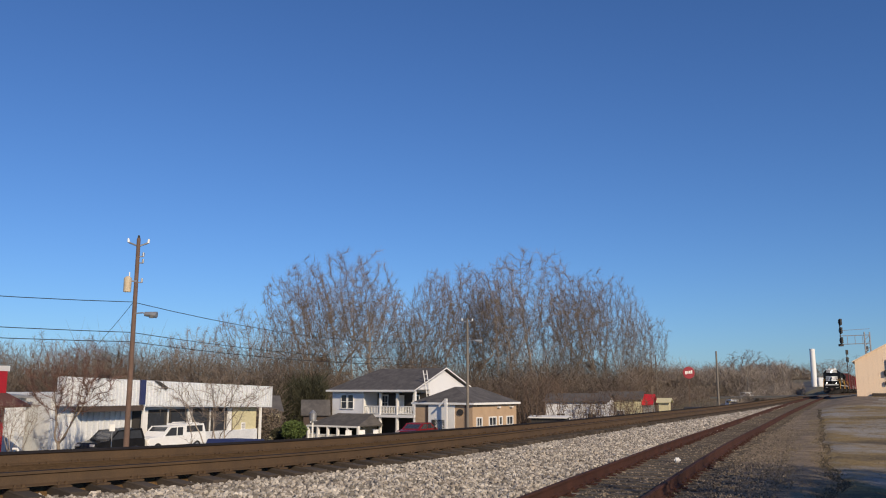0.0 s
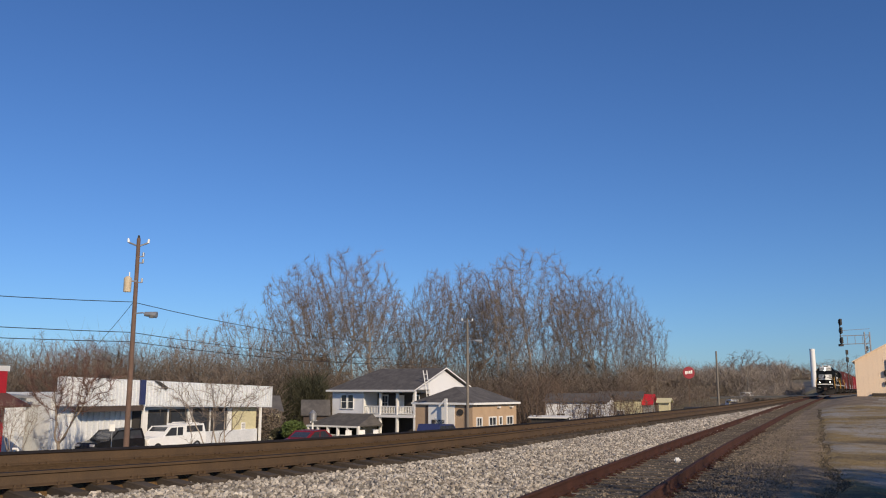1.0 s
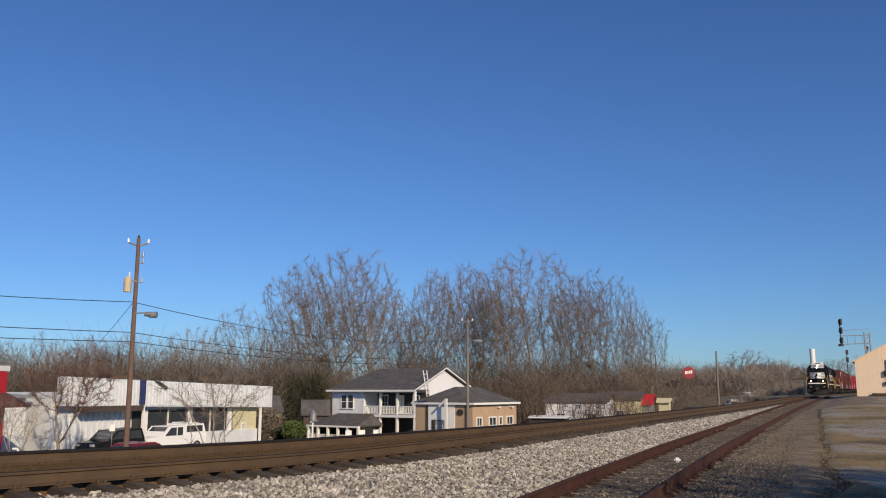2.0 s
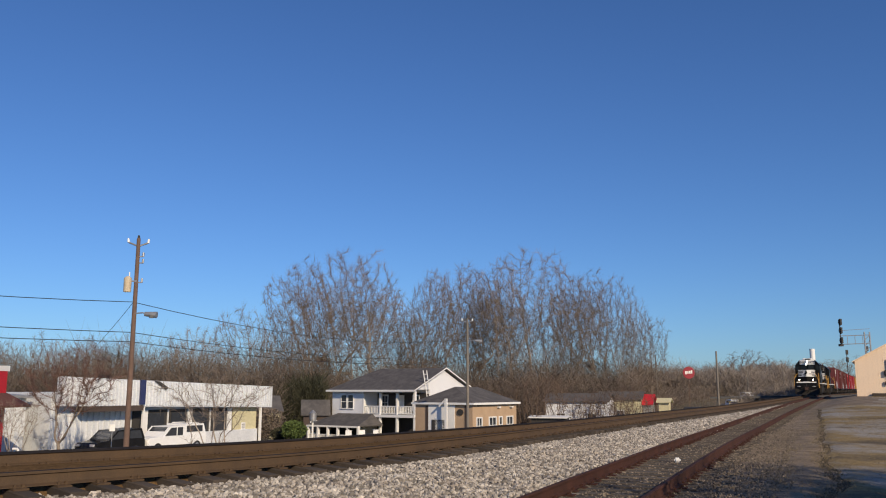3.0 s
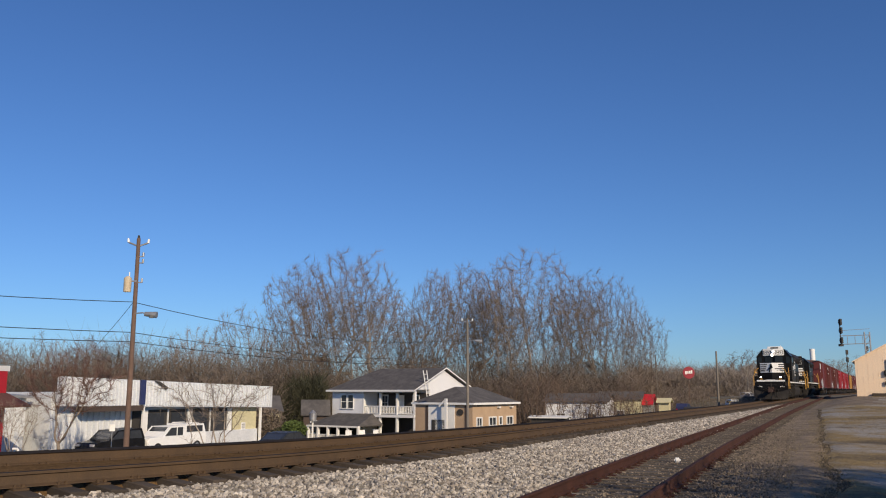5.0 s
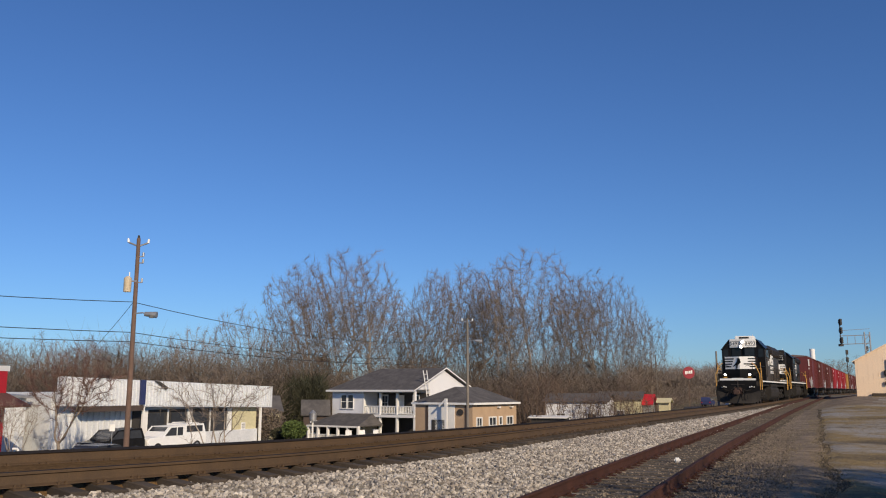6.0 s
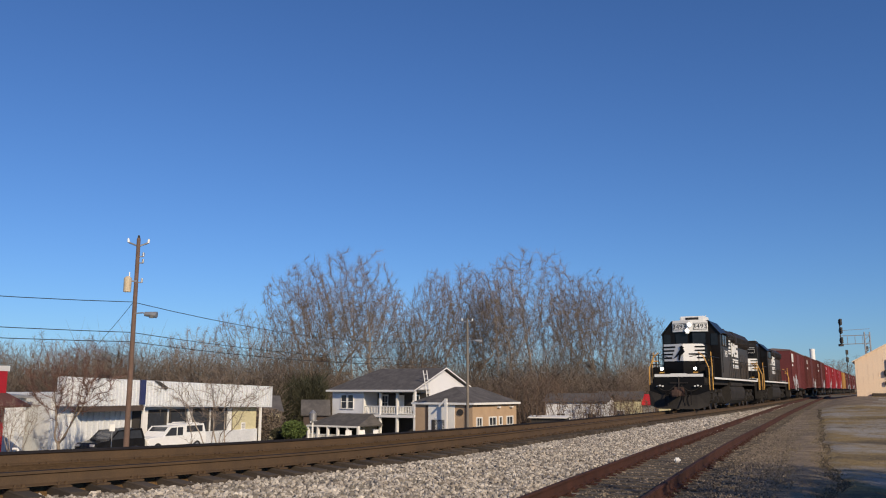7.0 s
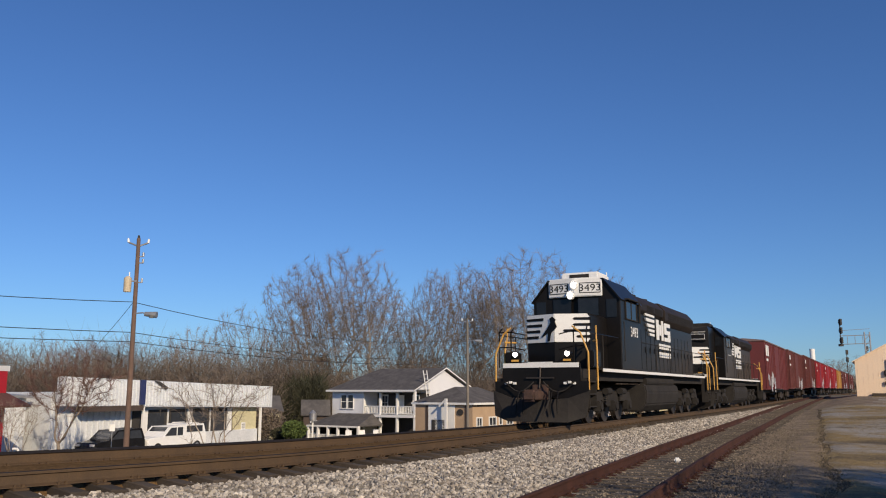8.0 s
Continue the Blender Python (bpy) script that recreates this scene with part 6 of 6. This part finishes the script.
def build_roadside():
    x, y = 43.6, 150.0
    z0 = ground_z(x, y)
    S = thing("round_sign", "round red roadside sign with white lettering on a pole", "sign", pose(x, y, z0))
    bm = B()
    pipe(bm, ((0, .1, 0), (0, .1, 3.4 - z0)), .05)
    part("pole", bm, M_POLE, S)
    bm = B()
    tube(bm, (0, -.08, 4.1 - z0), (0, .08, 4.1 - z0), 1.05, n=32)
    d = part("disc", bm, M_SIGNRED, S, "red disc")
    bm = B()
    for k, (w, hgt) in enumerate(((.3, .55), (.22, .42), (.26, .5), (.18, .6))):
        box(bm, (-.5 + k * .34, -.1, 4.1 - z0 + .05 * k), (w, .03, hgt))
    part("lettering_bars", bm, M_WHITE, d)
    x, y = 131.6, 300.0
    z0 = ground_z(x, y)
    T = thing("white_tower", "slim white cylindrical tower beside the line", "tower", pose(x, y, z0))
    bm = B()
    tube(bm, (0, 0, 0), (0, 0, 15.6 - z0), .93, .90, 20)
    part("shaft", bm, M_WHITE, T)
    bm = B()
    box(bm, (3.0, 0, 1.6), (4.0, 3, 3.2), bev=.1)
    part("base_shed", bm, M_METAL, T)
    x, y = 39.6, 135
    D = thing("green_dumpster", "green steel dumpster beside the road", "dumpster", pose(x, y, ground_z(x, y), 0, 0, -25))
    bm = B()
    prism(bm, ((-1.1, 0), (1.1, 0), (1.25, 1.3), (-1.25, 1.3)), -.8, .8, "y")
    part("bin", bm, material("dumpster_green", (0.03, 0.16, 0.10), 0.6), D)
    bm = B()
    slab(bm, ((-1.3, -.85, 1.42), (1.3, -.85, 1.42), (1.3, .85, 1.6), (-1.3, .85, 1.6)), .08)
    part("lid", bm, M_DARK, D)
    for k, (x, y, style, mat, lab) in enumerate(((64.5, 176, "hatch", M_CARWHITE, "white car parked far along the road"), (67.5, 182, "pickup", M_CARWHITE, "white pickup parked far along the road"),
                                                 (73.5, 186, "suv", M_CARWHITE, "white van-like car parked by the crossing"), (76.5, 190, "suv", M_CARGREY, "grey car parked by the crossing"),
                                                 (50.5, 148, "suv", M_CREAMCAR, "yellowish car parked beside the road"), (53.5, 150, "pickup", M_CARWHITE, "pale pickup parked beside the road"))):
        z0 = ground_z(x, y)
        car_body(thing("parked_car", lab, "car", pose(x, y, z0, 0, 0, ALONG + 40 * (k % 2))), mat, style)
    # road marker posts beside the shop
    bm = B()
    pipe(bm, ((0, 0, 0), (0, 0, 1.15), (-.28, 0, 1.15)), .06)
    o = tagged(link("pipe_bollard", bm, M_WHITE), "bent white pipe bollard by the kiosk", "bollard")
    o.location = (-21.9, 44.2, ground_z(-21.9, 44.2))
    # pale litter between the siding rails
    bm = B()
    box(bm, (0, 0, .06), (.14, .10, .10), bev=.03)
    o = tagged(link("litter", bm, M_WHITE), "scrap of white litter between siding rails", "litter")
    p = siding_point(19.2, .1, -.19)
    o.location = p


def build_yard():
    x, y = -11.9, 78.0
    P = thing("lamp_post", "grey-green drum on a white post by the porch", "lamp post", pose(x, y, ground_z(x, y)))
    bm = B()
    box(bm, (0, 0, .9), (.14, .14, 1.8))
    part("post", bm, M_WHITE, P)
    # drum with a conical cap on the post; it gives no light
    bm = B()
    tube(bm, (0, 0, 1.8), (0, 0, 2.5), .32, .34, 14)
    tube(bm, (0, 0, 2.5), (0, 0, 2.8), .34, .06, 14)
    part("lantern", bm, M_GALV, P)
    for k in range(3):
        x, y = -9.2 + k * 1.5, 83.0 - k * 1.0
        C = thing("porch_chair", "white wooden porch chair before the house", "chair", pose(x, y, ground_z(x, y), 0, 0, 20 * k), "porch chairs")
        bm = B()
        box(bm, (0, 0, .42), (.6, .6, .06))
        part("seat", bm, M_WHITE, C)
        bm = B()
        box(bm, (0, .3, .8), (.6, .06, .75))
        part("backrest", bm, M_WHITE, C)
        for sx in (-.26, .26):
            for sy in (-.26, .26):
                bm = B()
                box(bm, (sx, sy, .2), (.06, .06, .4))
                part("leg", bm, M_WHITE, C)
    for k, (x, y) in enumerate(((-19.2, 49.6),)):
        S = thing("street_sign", "small white street sign on a thin post", "sign", pose(x, y, ground_z(x, y), 0, 0, 20))
        bm = B()
        pipe(bm, ((0, 0, 0), (0, 0, 2.0)), .03)
        part("post", bm, M_GALV, S)
        bm = B()
        box(bm, (0, -.04, 2.0), (.3, .03, .4), bev=.01)
        part("plate", bm, M_WHITE, S)


build_yard()
M_CREAMCAR = material("car_cream", (0.55, 0.45, 0.2), 0.35, 0.0)
build_roadside()


def road_pose(y, lat, turned):
    x = (lat + (y - P0[1]) * SH) / CH + P0[0]
    return pose(x, y, ground_z(x, y), 0, 0, ALONG + (180 if turned else 0))


red_car = thing("red_car", "dark red saloon car driving along the road", "car", road_pose(58, -26.4, False))
car_body(red_car, M_CARRED, "hatch")
grey_car = thing("grey_car", "dark grey saloon car driving along the road", "car", road_pose(90, -26.4, False))
car_body(grey_car, M_CARGREY, "hatch")
blue_car = thing("blue_car", "dark blue estate car driving along the road", "car", road_pose(44, -20, True))
car_body(blue_car, M_BLUE, "suv")
ROAD_USERS = ((red_car, 71.0, -13.8, -26.4, False), (grey_car, 121.6, -13.4, -26.4, False), (blue_car, 46.0, 19.2, -20.0, True))



def motions():
    ride = lambda back: [(k * 0.5, train_pose(SPEED * (8 - k * 0.5) + back)) for k in range(17)]
    for v, back in TRAIN:
        walk(v, ride(back))
    for v, y0, rate, lat, turned in ROAD_USERS:
        walk(v, [(k * 0.5, road_pose(y0 + rate * k * 0.5, lat, turned)) for k in range(17)])


def train_pose(s):
    y = P0[1] + s * CH
    return pose(P0[0] + s * SH + bend(y), y, rail_z(y), 0, 0, -math.degrees(HEAD))


motions()
